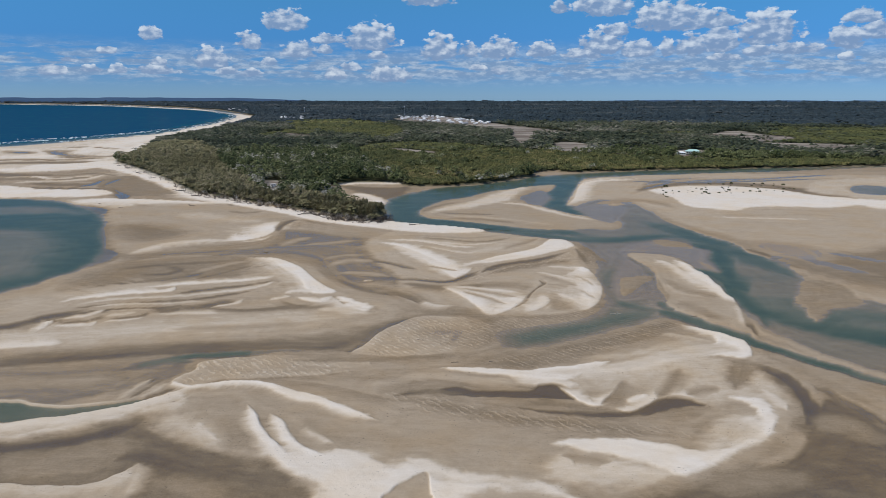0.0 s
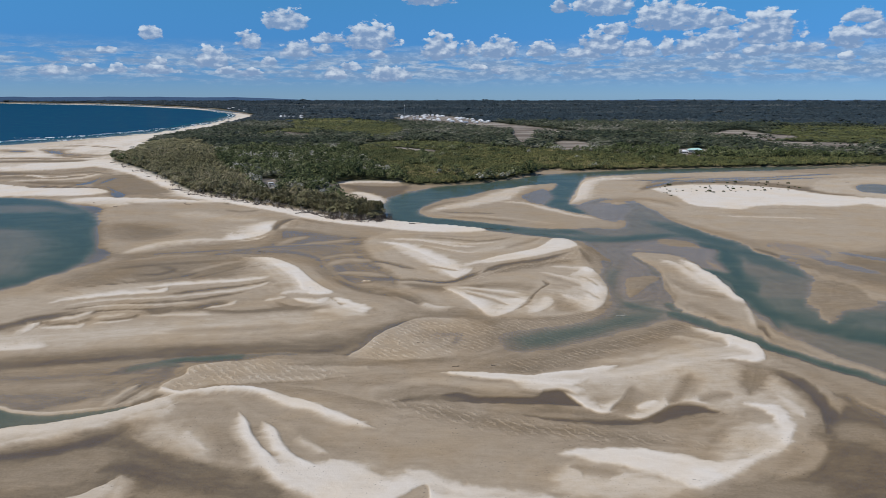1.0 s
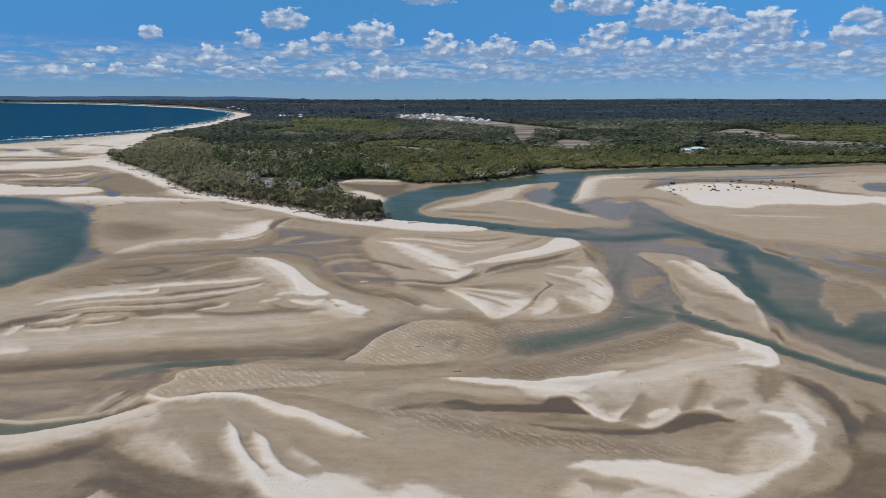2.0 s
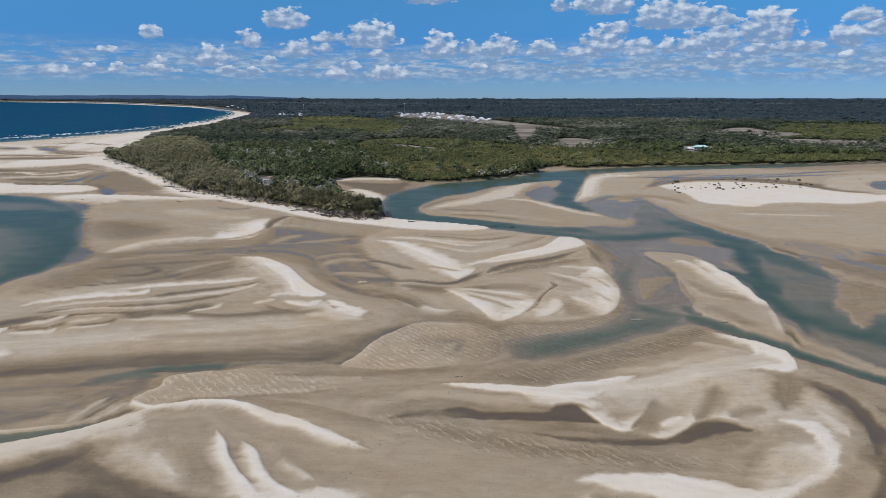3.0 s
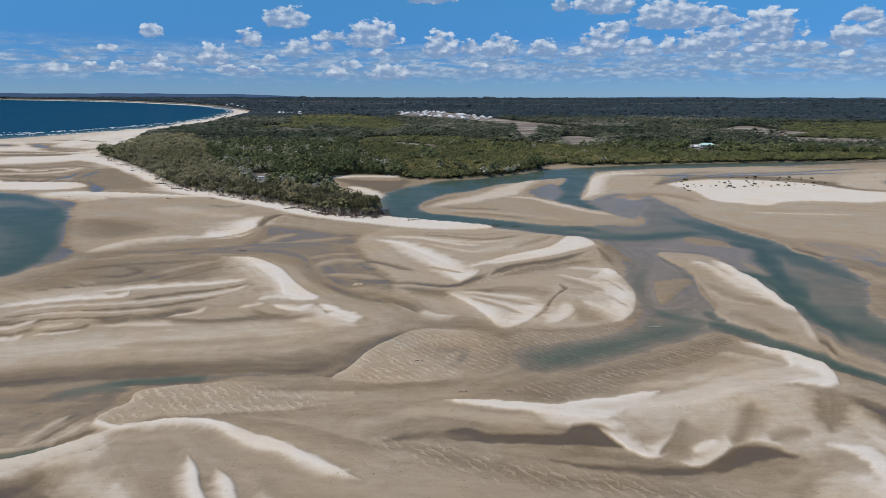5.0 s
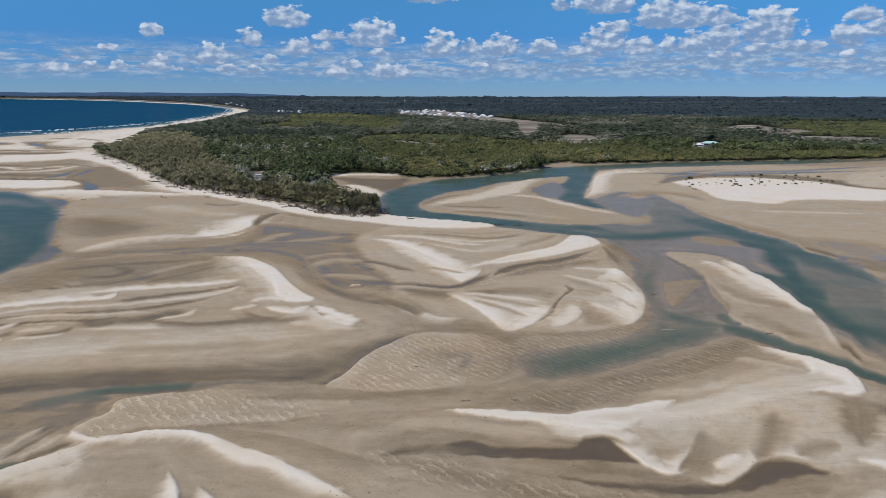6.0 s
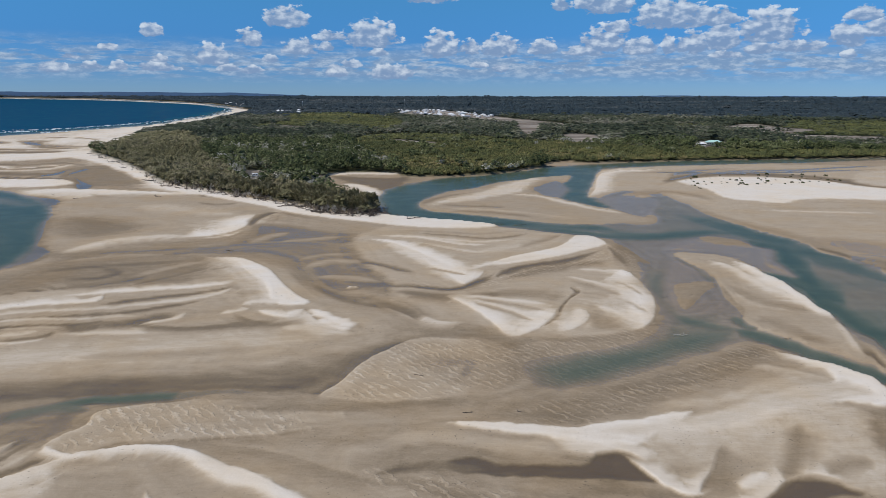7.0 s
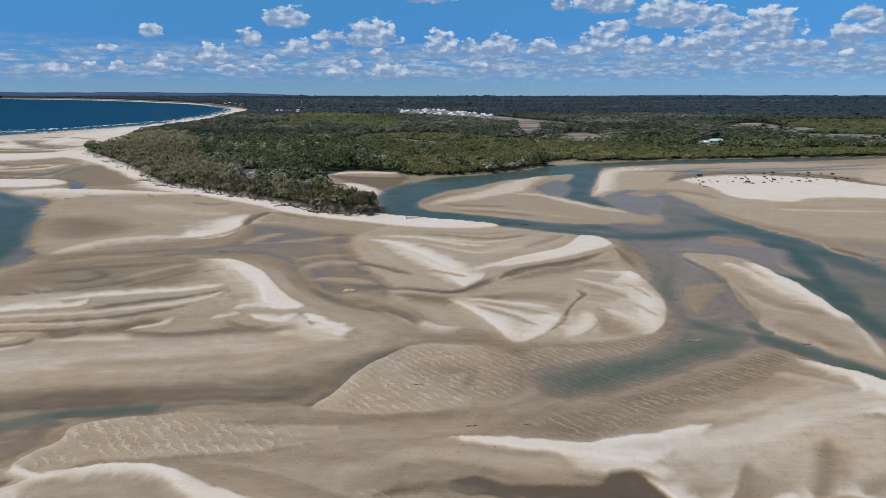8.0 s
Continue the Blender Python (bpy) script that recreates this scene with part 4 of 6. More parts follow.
    line(0.34, 6, 3, [(149, 452), (155.4, 418.6), (163.3, 390.7), (167.5, 366.6), (167.5, 343.5), (170.8, 321.6)])
    line(0.1, 2.5, 2.5, [(167.5, 352.3), (169.9, 343.5), (172.1, 331.2)])
    # old channel and the two rippled lobes
    area(0.3, 5, [(-114.4, 180), (-92.2, 188.7), (-70.4, 192.4), (-53, 194.5), (-27.3, 193.9), (-10, 189.5), (13.7, 192.4), (18.6, 183.6), (1.7, 180), (-19.7, 176.5), (-49.8, 171), (-67.7, 166.1), (-76.4, 164.2), (-93.9, 155.7)])
    area(-0.03, 4, [(-150.7, 173), (-134.1, 178.8), (-102, 184.7), (-78.2, 187.7), (-68.6, 191.8), (-54.5, 193.9), (-67.1, 186.9), (-74.5, 182.6), (-73, 175.8), (-76.9, 170.7), (-82.2, 167.4), (-83.5, 157.4), (-88.1, 155.6), (-103.9, 153.3), (-120.1, 157.1), (-137.2, 154.8)], tone=0.27)
    line(0.36, 4, 4, [(-139.6, 166.9), (-122.8, 169), (-106.9, 170.4), (-92.7, 172.2)])
    line(-0.1, 3, 3, [(-98.8, 177.8), (-90.4, 182.4), (-84.3, 184.8), (-75.4, 184.9)], tone=0.2)
    line(-0.9, 2.8, 2.6, [(-88.1, 186), (-81.8, 189.1), (-73.2, 190.8), (-64.5, 192.7), (-54.2, 194.5)])
    line(-0.45, 3, 3.4, [(-92.6, 179.1), (-89.5, 184.5), (-84.1, 187), (-76.9, 184.6)])
    line(-0.25, 2, 2, [(-63.2, 192.5), (-54.3, 194.7), (-42.2, 195.1)])
    line(0.1, 5, 1.2, [(-99.2, 192.1), (-88.5, 194.4), (-77, 195.9), (-60.3, 197.5), (-45.9, 199.1)])
    area(0.52, 0.8, [(-73.6, 179), (-74.5, 182.7), (-72.6, 185.2), (-67.9, 187.2), (-59.5, 189.6), (-52.1, 192), (-40.4, 192.9), (-26.8, 191.2), (-21.2, 186.1), (-20.2, 179.8), (-28.3, 176.4), (-35.2, 174.2), (-47.5, 173.3), (-55.4, 172), (-64.9, 170.3), (-67.1, 166.8), (-72.5, 167.5), (-77.8, 169.8), (-76.8, 173.8), (-74, 176.4)])
    line(0.6, 0.4, 2.2, [(-76.7, 173.6), (-73.9, 176.4), (-73.7, 179.3), (-74.4, 182.7), (-72.6, 185.2), (-67.9, 187.2), (-59.5, 189.6)])
    line(0.82, 0.5, 2.2, [(-78, 169.8), (-74, 168.3), (-68.9, 166.5), (-65.9, 166.5)])
    area(0.34, 4, [(-53.5, 192.5), (-40.5, 193.2), (-27.1, 192.8), (-9.9, 188.8), (-18.9, 186.2), (-36.3, 186.7)])
    line(0.26, 4, 3, [(-46.5, 185.9), (-32.7, 186), (-19.1, 187.7), (-5.2, 188.3), (11.3, 191.6)])
    line(0.4, 4, 3, [(-28.7, 178.1), (-16, 181.4), (-0.5, 183.4), (13.2, 186)])
    line(-0.08, 5, 0.5, [(-38.6, 195.4), (-29.7, 193.9), (-25.8, 195.6), (-23.5, 202), (-21.5, 209), (-18.4, 217.1), (-12.8, 226), (-7.2, 231.4)], tone=0.16)
    area(0.53, 0.9, [(-23.6, 201.4), (-22.1, 207.1), (-19, 216), (-14.1, 223.9), (-7.1, 230.5), (1.9, 231.5), (13.7, 227), (20, 217.5), (21.6, 202.5), (13.9, 195.1), (1.8, 193.1), (-5.3, 190.6), (-16, 190.3), (-22.1, 191.8), (-27.7, 192.8)])
    line(0.6, 0.4, 3, [(-27.7, 193.1), (-23.6, 201.4), (-21.9, 207.1), (-18.7, 216), (-12.7, 224.8)])
    area(-0.03, 8, [(-6.5, 215.4), (6.1, 219.2), (18.4, 215.6), (22.6, 205.6), (14.3, 199.4), (1.8, 202.3)], tone=0.42)
    area(0.32, 14, [(12.3, 228.6), (20.3, 220.8), (23.5, 202.5), (15, 193.2), (7.8, 193.1), (12.2, 205.5), (14.3, 215.6)])
    line(0.24, 6, 1, [(-7.2, 232.3), (1.9, 233.6), (13.9, 230.3), (20.2, 219.3)])
    # long bar across the channel, shoals and pools
    area(-0.06, 5, [(97.7, 349.4), (114.1, 368.6), (130.3, 363.8), (147.2, 349.8), (138.5, 326.9), (133.6, 300.7), (124.9, 303.9), (122, 321.1), (114.7, 336.6), (98.5, 333.4)], tone=0.3)
    area(-0.1, 6, [(93.4, 328.4), (103.6, 319.1), (99.4, 286.9), (95.6, 264.4), (86.9, 255.8), (73.3, 255.7), (75.8, 279.8)], tone=0.3)
    area(0.47, 2.5, [(100.9, 340.7), (113.2, 338.7), (121.6, 330.7), (124.8, 316.6), (122.8, 295.2), (121.6, 273.7), (121, 258.9), (119.3, 249.9), (115.4, 234.3), (111.2, 220.2), (110.2, 209), (105.7, 214.7), (101.5, 221.6), (97, 235.4), (94.6, 242.7), (94.3, 252.7), (97.3, 261.5), (97, 269.8), (100.6, 289.8), (103.9, 308.6), (101.4, 319.1)])
    line(0.97, 0.6, 6.5, [(118.8, 326.7), (124, 315.7), (123.1, 296), (121.6, 273.7), (121.7, 260), (119.3, 249.9)])
    line(0.8, 2, 4, [(108.6, 326.6), (114.5, 313.9), (116.7, 290.7), (118.1, 270.6)])
    line(0.32, 5, 4, [(102.9, 288.4), (105, 273.6), (109.7, 264.5), (118.6, 255.1)])
    line(0.55, 2, 2, [(101.3, 280), (102.7, 264.4), (111.2, 257.2)])
    line(0.3, 4, 4, [(98.4, 253.3), (101.8, 241.9), (106, 227.1)])
    line(0.62, 1.5, 2, [(118.4, 248.3), (115.2, 235.2), (110.7, 219.4)])
    line(0.3, 0.8, 1.5, [(100, 288.4), (97, 269.8), (97.3, 261.5), (94.3, 252.7)])
    line(-1.2, 4.5, 1, [(123.3, 312.2), (125.7, 299.1), (127.1, 284.4), (124.6, 262.9), (122.5, 240.2), (120.4, 220.3)])
    line(-0.35, 1.5, 1.5, [(98.5, 333.4), (100.3, 310.3), (96.6, 280)], tone=0.3)
    area(0.3, 2, [(85.2, 289.7), (98.2, 292.7), (91.3, 280), (78.7, 261.3), (79.9, 272.1)])
    area(0.28, 3, [(123.5, 376.5), (136.5, 372.7), (139, 361.4), (126.3, 360.1)])
    line(0.22, 2, 3, [(78.5, 360.8), (80.1, 338.4), (83.7, 318.9)])
    line(-1, 6.5, 5.5, [(86.5, 240.8), (89.8, 236.3), (94.7, 227.8), (99.6, 218.2), (104.1, 210.3), (107.8, 198)])
    line(-0.7, 3, 3, [(90.8, 253.2), (90.8, 245.6), (92.2, 239.9)])
    area(-0.78, 22, [(23.3, 210.5), (31.2, 217.6), (41.9, 221.8), (53.2, 226.6), (64.3, 236), (71.8, 239.7), (85.5, 240.8), (85.5, 235.3), (76.7, 226.8), (65.1, 219), (52.5, 210.1), (40.3, 203.6), (26.9, 200.1)])
    area(0.27, 10, [(15.6, 187.2), (25.5, 191.2), (39.3, 199.7), (59.4, 210.8), (82.5, 226.9), (87.9, 220), (66.6, 205.4), (44, 190.1), (30.7, 182.6), (17.2, 180.8)])
    line(0.36, 3, 4, [(20.7, 223.9), (31.5, 228), (47.5, 233.2), (63.2, 239.6)])
    # the near dune and its hollows
    area(0.42, 5, [(-77.1, 169), (-66.4, 166.7), (-53.2, 169.2), (-35.3, 171), (-12.1, 172.9), (4.7, 180), (39.9, 183.6), (82.6, 207), (96.4, 212.9), (104.3, 199), (99.2, 161.2), (92.3, 141.1), (67.7, 122.1), (46.6, 110.4), (25.4, 95.7), (-21, 95.3), (-31.4, 112.2), (-44.7, 124.8), (-70.7, 136.7), (-76.8, 147.4), (-85.3, 149.7), (-116.2, 137.8), (-119.8, 142.9)])
    area(-0.8, 1, [(-127.5, 141.6), (-111.5, 143.6), (-98.8, 146.9), (-86.3, 151.7), (-81.8, 155.3), (-74.9, 159.7), (-81.2, 157.4), (-83.9, 156.7), (-87.9, 155.2), (-94.7, 153.4), (-103.5, 152.6), (-110.4, 153.9), (-114.6, 155.7), (-119.4, 156), (-136.2, 153.4)])
    line(0.62, 1, 0.8, [(-129.2, 156.6), (-119.7, 156.4), (-113.8, 155.7), (-108.7, 153.6), (-99.1, 153), (-88.1, 155.6), (-84, 157.4)])
    line(0.55, 1.4, 1, [(-87.8, 156.6), (-86.5, 164.2), (-83.5, 172.3)])
    line(0.58, 1.4, 1, [(-83, 157.4), (-80.2, 161.9), (-77.6, 169)])
    line(0.16, 1.2, 1, [(-85.5, 157.4), (-83.3, 164.2), (-80.6, 171.5)])
    line(0.12, 1.2, 1, [(-81.6, 156.7), (-77.9, 160.8), (-74.2, 165.8)])
    line(0.78, 0.6, 7, [(-119.6, 138.6), (-110.3, 141.8), (-98.4, 146.3), (-86.3, 151.7), (-79.3, 156.7), (-73.7, 162.3), (-68.6, 165.9)])
    line(0.7, 1, 3, [(-112.3, 132.1), (-101.3, 136.4), (-92.7, 141.3), (-83.7, 146.4), (-73.2, 153.2), (-67.3, 160.1)])
    line(0.97, 0.6, 3, [(-70.7, 165.1), (-66.5, 167.1), (-59.8, 169.2), (-53.3, 169.6), (-46.1, 167.3), (-38.4, 161.9), (-29.3, 155.7), (-19.2, 148.3), (-14.4, 144.8)])
    area(0.93, 2.5, [(-49.7, 168.5), (-44.2, 166.1), (-34.8, 160), (-26, 154.3), (-17.6, 148), (-22.3, 149.6), (-30.6, 154.3), (-39.2, 158.2)])
    line(0.95, 0.5, 1.6, [(-77.3, 169.4), (-74.4, 167.4), (-69.2, 165.5), (-65.3, 165.9)])
    line(0.3, 0.6, 4, [(-48.9, 171.8), (-34.7, 167.8), (-20.9, 162), (-7.8, 155.9)])
    area(0.14, 6, [(-111, 130.2), (-104.7, 133), (-93.3, 137.1), (-82.5, 143.9), (-77.5, 147.8), (-73.3, 142.1), (-64.2, 134.5), (-52.5, 128.6), (-42.4, 125.6), (-34.5, 125.1), (-27.3, 115.5), (-18.8, 108.2), (-12.6, 95.4), (-86.5, 94.7)])
    line(0, 2.5, 3.5, [(-109.5, 128.1), (-100.4, 130.6), (-91, 133.1), (-82.4, 137.8), (-75.5, 143.9)])
    area(0.27, 5, [(-99.1, 124.3), (-89.1, 129.6), (-79.7, 135.2), (-71.6, 131.1), (-71.3, 124.6), (-76.8, 118.9), (-90.7, 117)])
    line(0.06, 3, 2, [(-73.2, 124.5), (-68.8, 126.4), (-59.8, 123.4), (-47.5, 117.6)])
    line(0.28, 5, 5, [(-60.7, 116.3), (-52.5, 114.2), (-42, 108)])
    line(0.1, 4, 4, [(-70.1, 135.3), (-59.7, 129.8), (-48.6, 124.8), (-40.2, 122.4)])
    area(0.44, 2.5, [(-99.3, 113.3), (-92.7, 114.3), (-82.4, 113.5), (-74.5, 114.4), (-69.3, 119), (-66.6, 123.1), (-64.9, 118.1), (-64, 111.9), (-62.7, 103.9), (-90.1, 99.9)])
    line(0.66, 0.5, 4, [(-99.3, 113.3), (-92.8, 114.5), (-80, 113.5), (-73.4, 114.6), (-69.3, 119), (-66.6, 123.4)])
    line(0.6, 3, 1, [(-66.4, 122.9), (-64.9, 116.3), (-63.6, 109.8)])
    line(0.62, 5, 5, [(-71.6, 147.5), (-60.6, 139.8), (-48.6, 128.6)])
    line(0.7, 1, 2, [(-60.5, 143.4), (-56.6, 138.3), (-52.3, 134)])
    line(0.34, 5, 5, [(-57.7, 152.7), (-49.3, 139.9), (-43.6, 130)])
    line(0.96, 0.9, 2.6, [(-51, 154.8), (-46.5, 147.7), (-43.3, 141.4), (-39.2, 134.7), (-34.8, 128.2), (-29.9, 122.2), (-23.1, 116.2)])
    line(0.3, 2, 0.8, [(-45.4, 147.7), (-41.4, 139.9), (-36.3, 131.9)])
    line(0.93, 0.9, 2.6, [(-43.2, 149.4), (-39.1, 144.6), (-35.9, 138.2), (-31.6, 131.4), (-25.2, 125.7), (-15.5, 118.5), (-6.4, 113.3)])
    line(0.72, 1, 2, [(-31.7, 142.4), (-28.2, 137.1), (-23.6, 132.1)])
    line(0.34, 3, 3, [(-33.6, 146.2), (-26.4, 138.6), (-15.4, 128.9)])
    area(0.9, 6, [(-38.6, 130), (-32.7, 128.8), (-27.1, 127.5), (-19.4, 128.9), (-13.7, 125.3), (-8.4, 123.9), (-3.3, 124.4), (0.1, 119.1), (4.4, 116.4), (16.7, 117), (28.4, 113.6), (29.7, 95.7), (-16.8, 95.3), (-24.6, 114.4), (-31.5, 120.8)])
    line(0.84, 2, 4, [(-23.6, 130.2), (-16.3, 125), (-8, 119.1)])
    line(0.8, 3, 3, [(-6.6, 125.9), (-0.6, 121.5), (6.9, 118), (16.7, 117.5)])
    area(0.46, 0.5, [(-10.5, 109), (-7.7, 114.1), (-3.7, 118.6), (-1.6, 119.4), (-0.9, 114.6), (-0.3, 100.7), (-11, 100.6)])
    area(0.46, 6, [(7.8, 108.4), (12.8, 113.4), (20.1, 114.4), (27.5, 108.6), (20.6, 99.1)])
    area(0.38, 5, [(-11, 158.4), (4.6, 154.9), (26.5, 146.7), (47.3, 142.2), (67.1, 137.9), (79.5, 141), (69.9, 145.5), (48.5, 146.9), (26.9, 150), (4.6, 160.4), (-11.8, 168)])
    line(0.29, 4, 5, [(-12.7, 159.5), (4.6, 153.2), (19.3, 148), (33.3, 143.6), (46.8, 140.1), (62.7, 137.3)])
    # pale shoulder with two dark pools under it
    area(0.6, 6, [(38.9, 177.7), (56.9, 181.4), (77.1, 190.1), (92.2, 187.3), (98.1, 176.4), (99.4, 164.2), (95.6, 153.3), (89.5, 146.6), (88.1, 153.9), (79.8, 156), (72.1, 155.9), (65.7, 164.7), (49.6, 164.6), (38.3, 164.5)])
    area(0.3, 4, [(-13.1, 164), (-2, 171.3), (14.6, 171.5), (30.8, 168.3), (34.5, 160.6), (49.9, 152.9), (65.5, 154.4), (74.4, 153.8), (63.1, 147), (48.2, 145.6), (28.2, 148.7), (4.6, 158.2)])
    area(0.93, 1.8, [(1.2, 180), (13.4, 180.6), (25.3, 178.9), (39.5, 181.3), (54.5, 186), (45.6, 176.9), (36, 170), (27.9, 171.6), (18.2, 175.3), (9.8, 177.4)])
    line(0.8, 3, 4, [(21.4, 173.2), (34.2, 169.2), (42.1, 167.6)])
    line(0.74, 3, 5, [(31.8, 175.9), (45.9, 178.6), (60.6, 182.3), (76.5, 188.1)])
    line(0.52, 3, 3, [(-12.1, 172.9), (1.3, 173.9), (14.6, 170.6), (25.9, 168.3)])
    area(-0.01, 1.6, [(-0.2, 163.4), (5.4, 166.9), (12.6, 164.2), (23.9, 164.3), (28, 165.2), (30.8, 167.9), (34.9, 168), (37.7, 165.6), (39.6, 160.7), (40.7, 158.1), (35.7, 158.4), (26.6, 159.8), (14, 160.1), (4.6, 161.1)], tone=-0.02)
    line(0.12, 2, 2, [(-12.8, 160.2), (-1.8, 163), (9.4, 161.9)])
    area(0.03, 2, [(22.8, 153.7), (31.5, 151), (42, 150.8), (51, 151.2), (56.3, 154), (61.7, 157.9), (67.2, 159.4), (70.4, 157.7), (72.2, 155.2), (65.3, 153.7), (58, 149.6), (48.7, 147.9), (39.9, 148.1), (31.3, 149.4)])
    line(0.2, 2, 2, [(29.2, 156.2), (38.1, 154.2), (46.9, 152.9)])
    line(0.86, 4, 0.5, [(34.8, 167.6), (37.5, 161.4), (40.6, 155.6), (44, 154.6), (47.4, 157.8), (51.1, 165.4)])
    line(0.8, 4, 0.5, [(47.2, 152.9), (50.9, 150.9), (56.3, 154), (61.5, 158.7), (67.6, 160.9), (71.6, 158.8)])
    # shade beside the lip, painted as darker sand
    line(0.28, 0.6, 4.5, [(44.6, 154.9), (49.4, 162.3), (54.6, 171.8)])
    line(0.88, 2, 2, [(51.9, 155.7), (55.2, 158.6), (59, 160.9)])
    # a strip of shade painted into the sand's tone
    line(0.3, 3, 3, [(61.9, 158.7), (68.6, 167.9), (75.1, 180.7)])
    line(0.36, 3, 3, [(69.5, 160.9), (75.3, 164.8), (81.2, 165.6)])
    # a patch of shade painted into the sand's tone
    area(0.26, 3.5, [(91.5, 186.3), (96.6, 189.3), (99.5, 182.7), (92.2, 170.5), (85.7, 164.9), (85.9, 173.8)])
    line(0.96, 0.6, 5, [(88.7, 222.8), (97.1, 214.7), (102.3, 207.7), (103.4, 198.4), (101, 190.3)])
    area(0.96, 1.8, [(96, 212.9), (102.3, 207.7), (103.2, 198.4), (101, 191.3), (96.4, 188.8), (91.8, 190.7), (85.8, 194.1), (93.4, 203.7)])
    line(0.78, 4, 5, [(53.4, 181.4), (66.9, 186.1), (81.9, 193.6), (95.4, 195.3)])
    area(0.66, 6, [(63.9, 188), (80.4, 200.4), (93, 203.7), (97.6, 196.3), (81, 191.1)])
    line(0.58, 3, 3, [(47.9, 188.8), (61.3, 191.9), (78.5, 200.4), (91.9, 206)])
    line(0.7, 2.5, 2.5, [(49.8, 180.4), (63.4, 186.1), (77.4, 191.1)])
    line(0.6, 2, 3, [(78.5, 212.8), (86.3, 209.3), (93, 203.7)])
    line(0.75, 1.4, 2, [(92.6, 164.2), (94.6, 158.2), (94.1, 151.3)])
    area(0.94, 2.5, [(82, 159.6), (88.6, 158.5), (90.5, 154), (88.6, 145.7), (84.6, 138.1), (79.3, 133.5), (72.1, 129.1), (61.2, 121.6), (54, 118.9), (48, 123.9), (41.2, 127.8), (33.8, 130.4), (28.2, 133.1), (37.5, 135.9), (48.3, 135.2), (58.2, 131.7), (64.2, 129.9), (73.6, 132.9), (80.6, 138.6), (84.3, 144.1), (85.8, 150.5), (84.4, 156)])
    area(0.8, 9, [(64.6, 130.9), (76.8, 144.6), (85.1, 148.9), (83.2, 141), (72.6, 131)])
    area(0.66, 5, [(70.8, 143.3), (77.5, 146.5), (82, 143.4), (77.3, 135.7), (69.8, 132.3), (68.1, 136.2)])
    area(0.72, 6, [(32.2, 128.8), (41.1, 127.3), (47.8, 123.4), (53.9, 118.7), (46.6, 114.6), (35.7, 114.5), (26.5, 117.1), (25.6, 123.7)])
    line(0.36, 2, 3, [(29.3, 127.2), (35.7, 126.8), (40.5, 124.8)])
    area(0.4, 4, [(84.4, 137.5), (88.9, 144.7), (92.4, 147.3), (91.1, 141.1), (83.9, 131.1), (70.2, 122.1), (57.8, 115.6), (42.9, 109.7), (39.6, 110.7), (52.1, 116.9), (60.8, 120.6), (72.9, 128.6)])
    # wet flat outside the dune
    area(0.1, 6, [(99.7, 184.1), (107, 177.4), (110.7, 165.1), (115.1, 144.3), (118.2, 122.5), (97, 93.1), (30, 92.5), (42.7, 109.1), (59, 115.6), (71.7, 122.6), (84.2, 130.8), (92.3, 141.1), (98.2, 150.6), (100.7, 161.2)])
    # dark line along the dune's outer scarp
    line(0.02, 4, 0.7, [(99.2, 180.9), (102.5, 172.2), (102.4, 162), (99.1, 151.3), (93.7, 142.6)])
    line(0.4, 2.5, 1.5, [(100.7, 186.4), (107, 177.4), (107.4, 165.1), (103.6, 154.1)])
    line(0.3, 2.5, 2, [(106.5, 191.3), (111.5, 179.6), (114.9, 167.1), (119.5, 151.5)])
    line(0.42, 2, 2, [(91.5, 139.6), (85.3, 131.1), (72.9, 122.6)])
    line(-0.06, 2, 2, [(109.5, 169), (111.8, 161.3), (112.9, 152.4), (113.2, 141.3)], tone=0.16)
    line(-0.05, 2, 2, [(113.4, 161.3), (114.9, 150.8), (116.8, 139.8)], tone=0.16)
    line(0.28, 6, 6, [(96.5, 141.1), (105.3, 144.2), (106.8, 132.6)])
    line(0.1, 6, 6, [(94.3, 124.8), (99.3, 122.4), (96.1, 111.2)])
    line(0.26, 5, 5, [(58, 113), (71.9, 117.5), (84.1, 119.9)])
    area(0.95, 3, [(-182, 548), (-138, 506), (-92, 469), (-72, 446), (-40, 437), (-9, 425), (20, 411), (27, 400), (6, 395), (-22, 400), (-52, 415), (-86, 437), (-116, 469), (-154, 500), (-178, 523)])  # beach before the she-oaks
    area(0.95, 7, [(-426, 869), (-345, 758), (-269, 648), (-214, 565), (-176, 529), (-172, 511), (-207, 538), (-257, 606), (-326, 701), (-392, 776), (-435, 782), (-469, 751), (-504, 809), (-458, 853)])
    area(0.12, 8, [(-99, 623), (-78, 619), (-46, 611), (-30, 620), (-35, 566), (-45, 543), (-58, 553)])  # cove
    line(0.95, 10, 10, [(-105, 623), (-81, 645), (-29, 637)])
    line(0.9, 8, 10, [(-80, 577), (-59, 543), (-48, 507)])


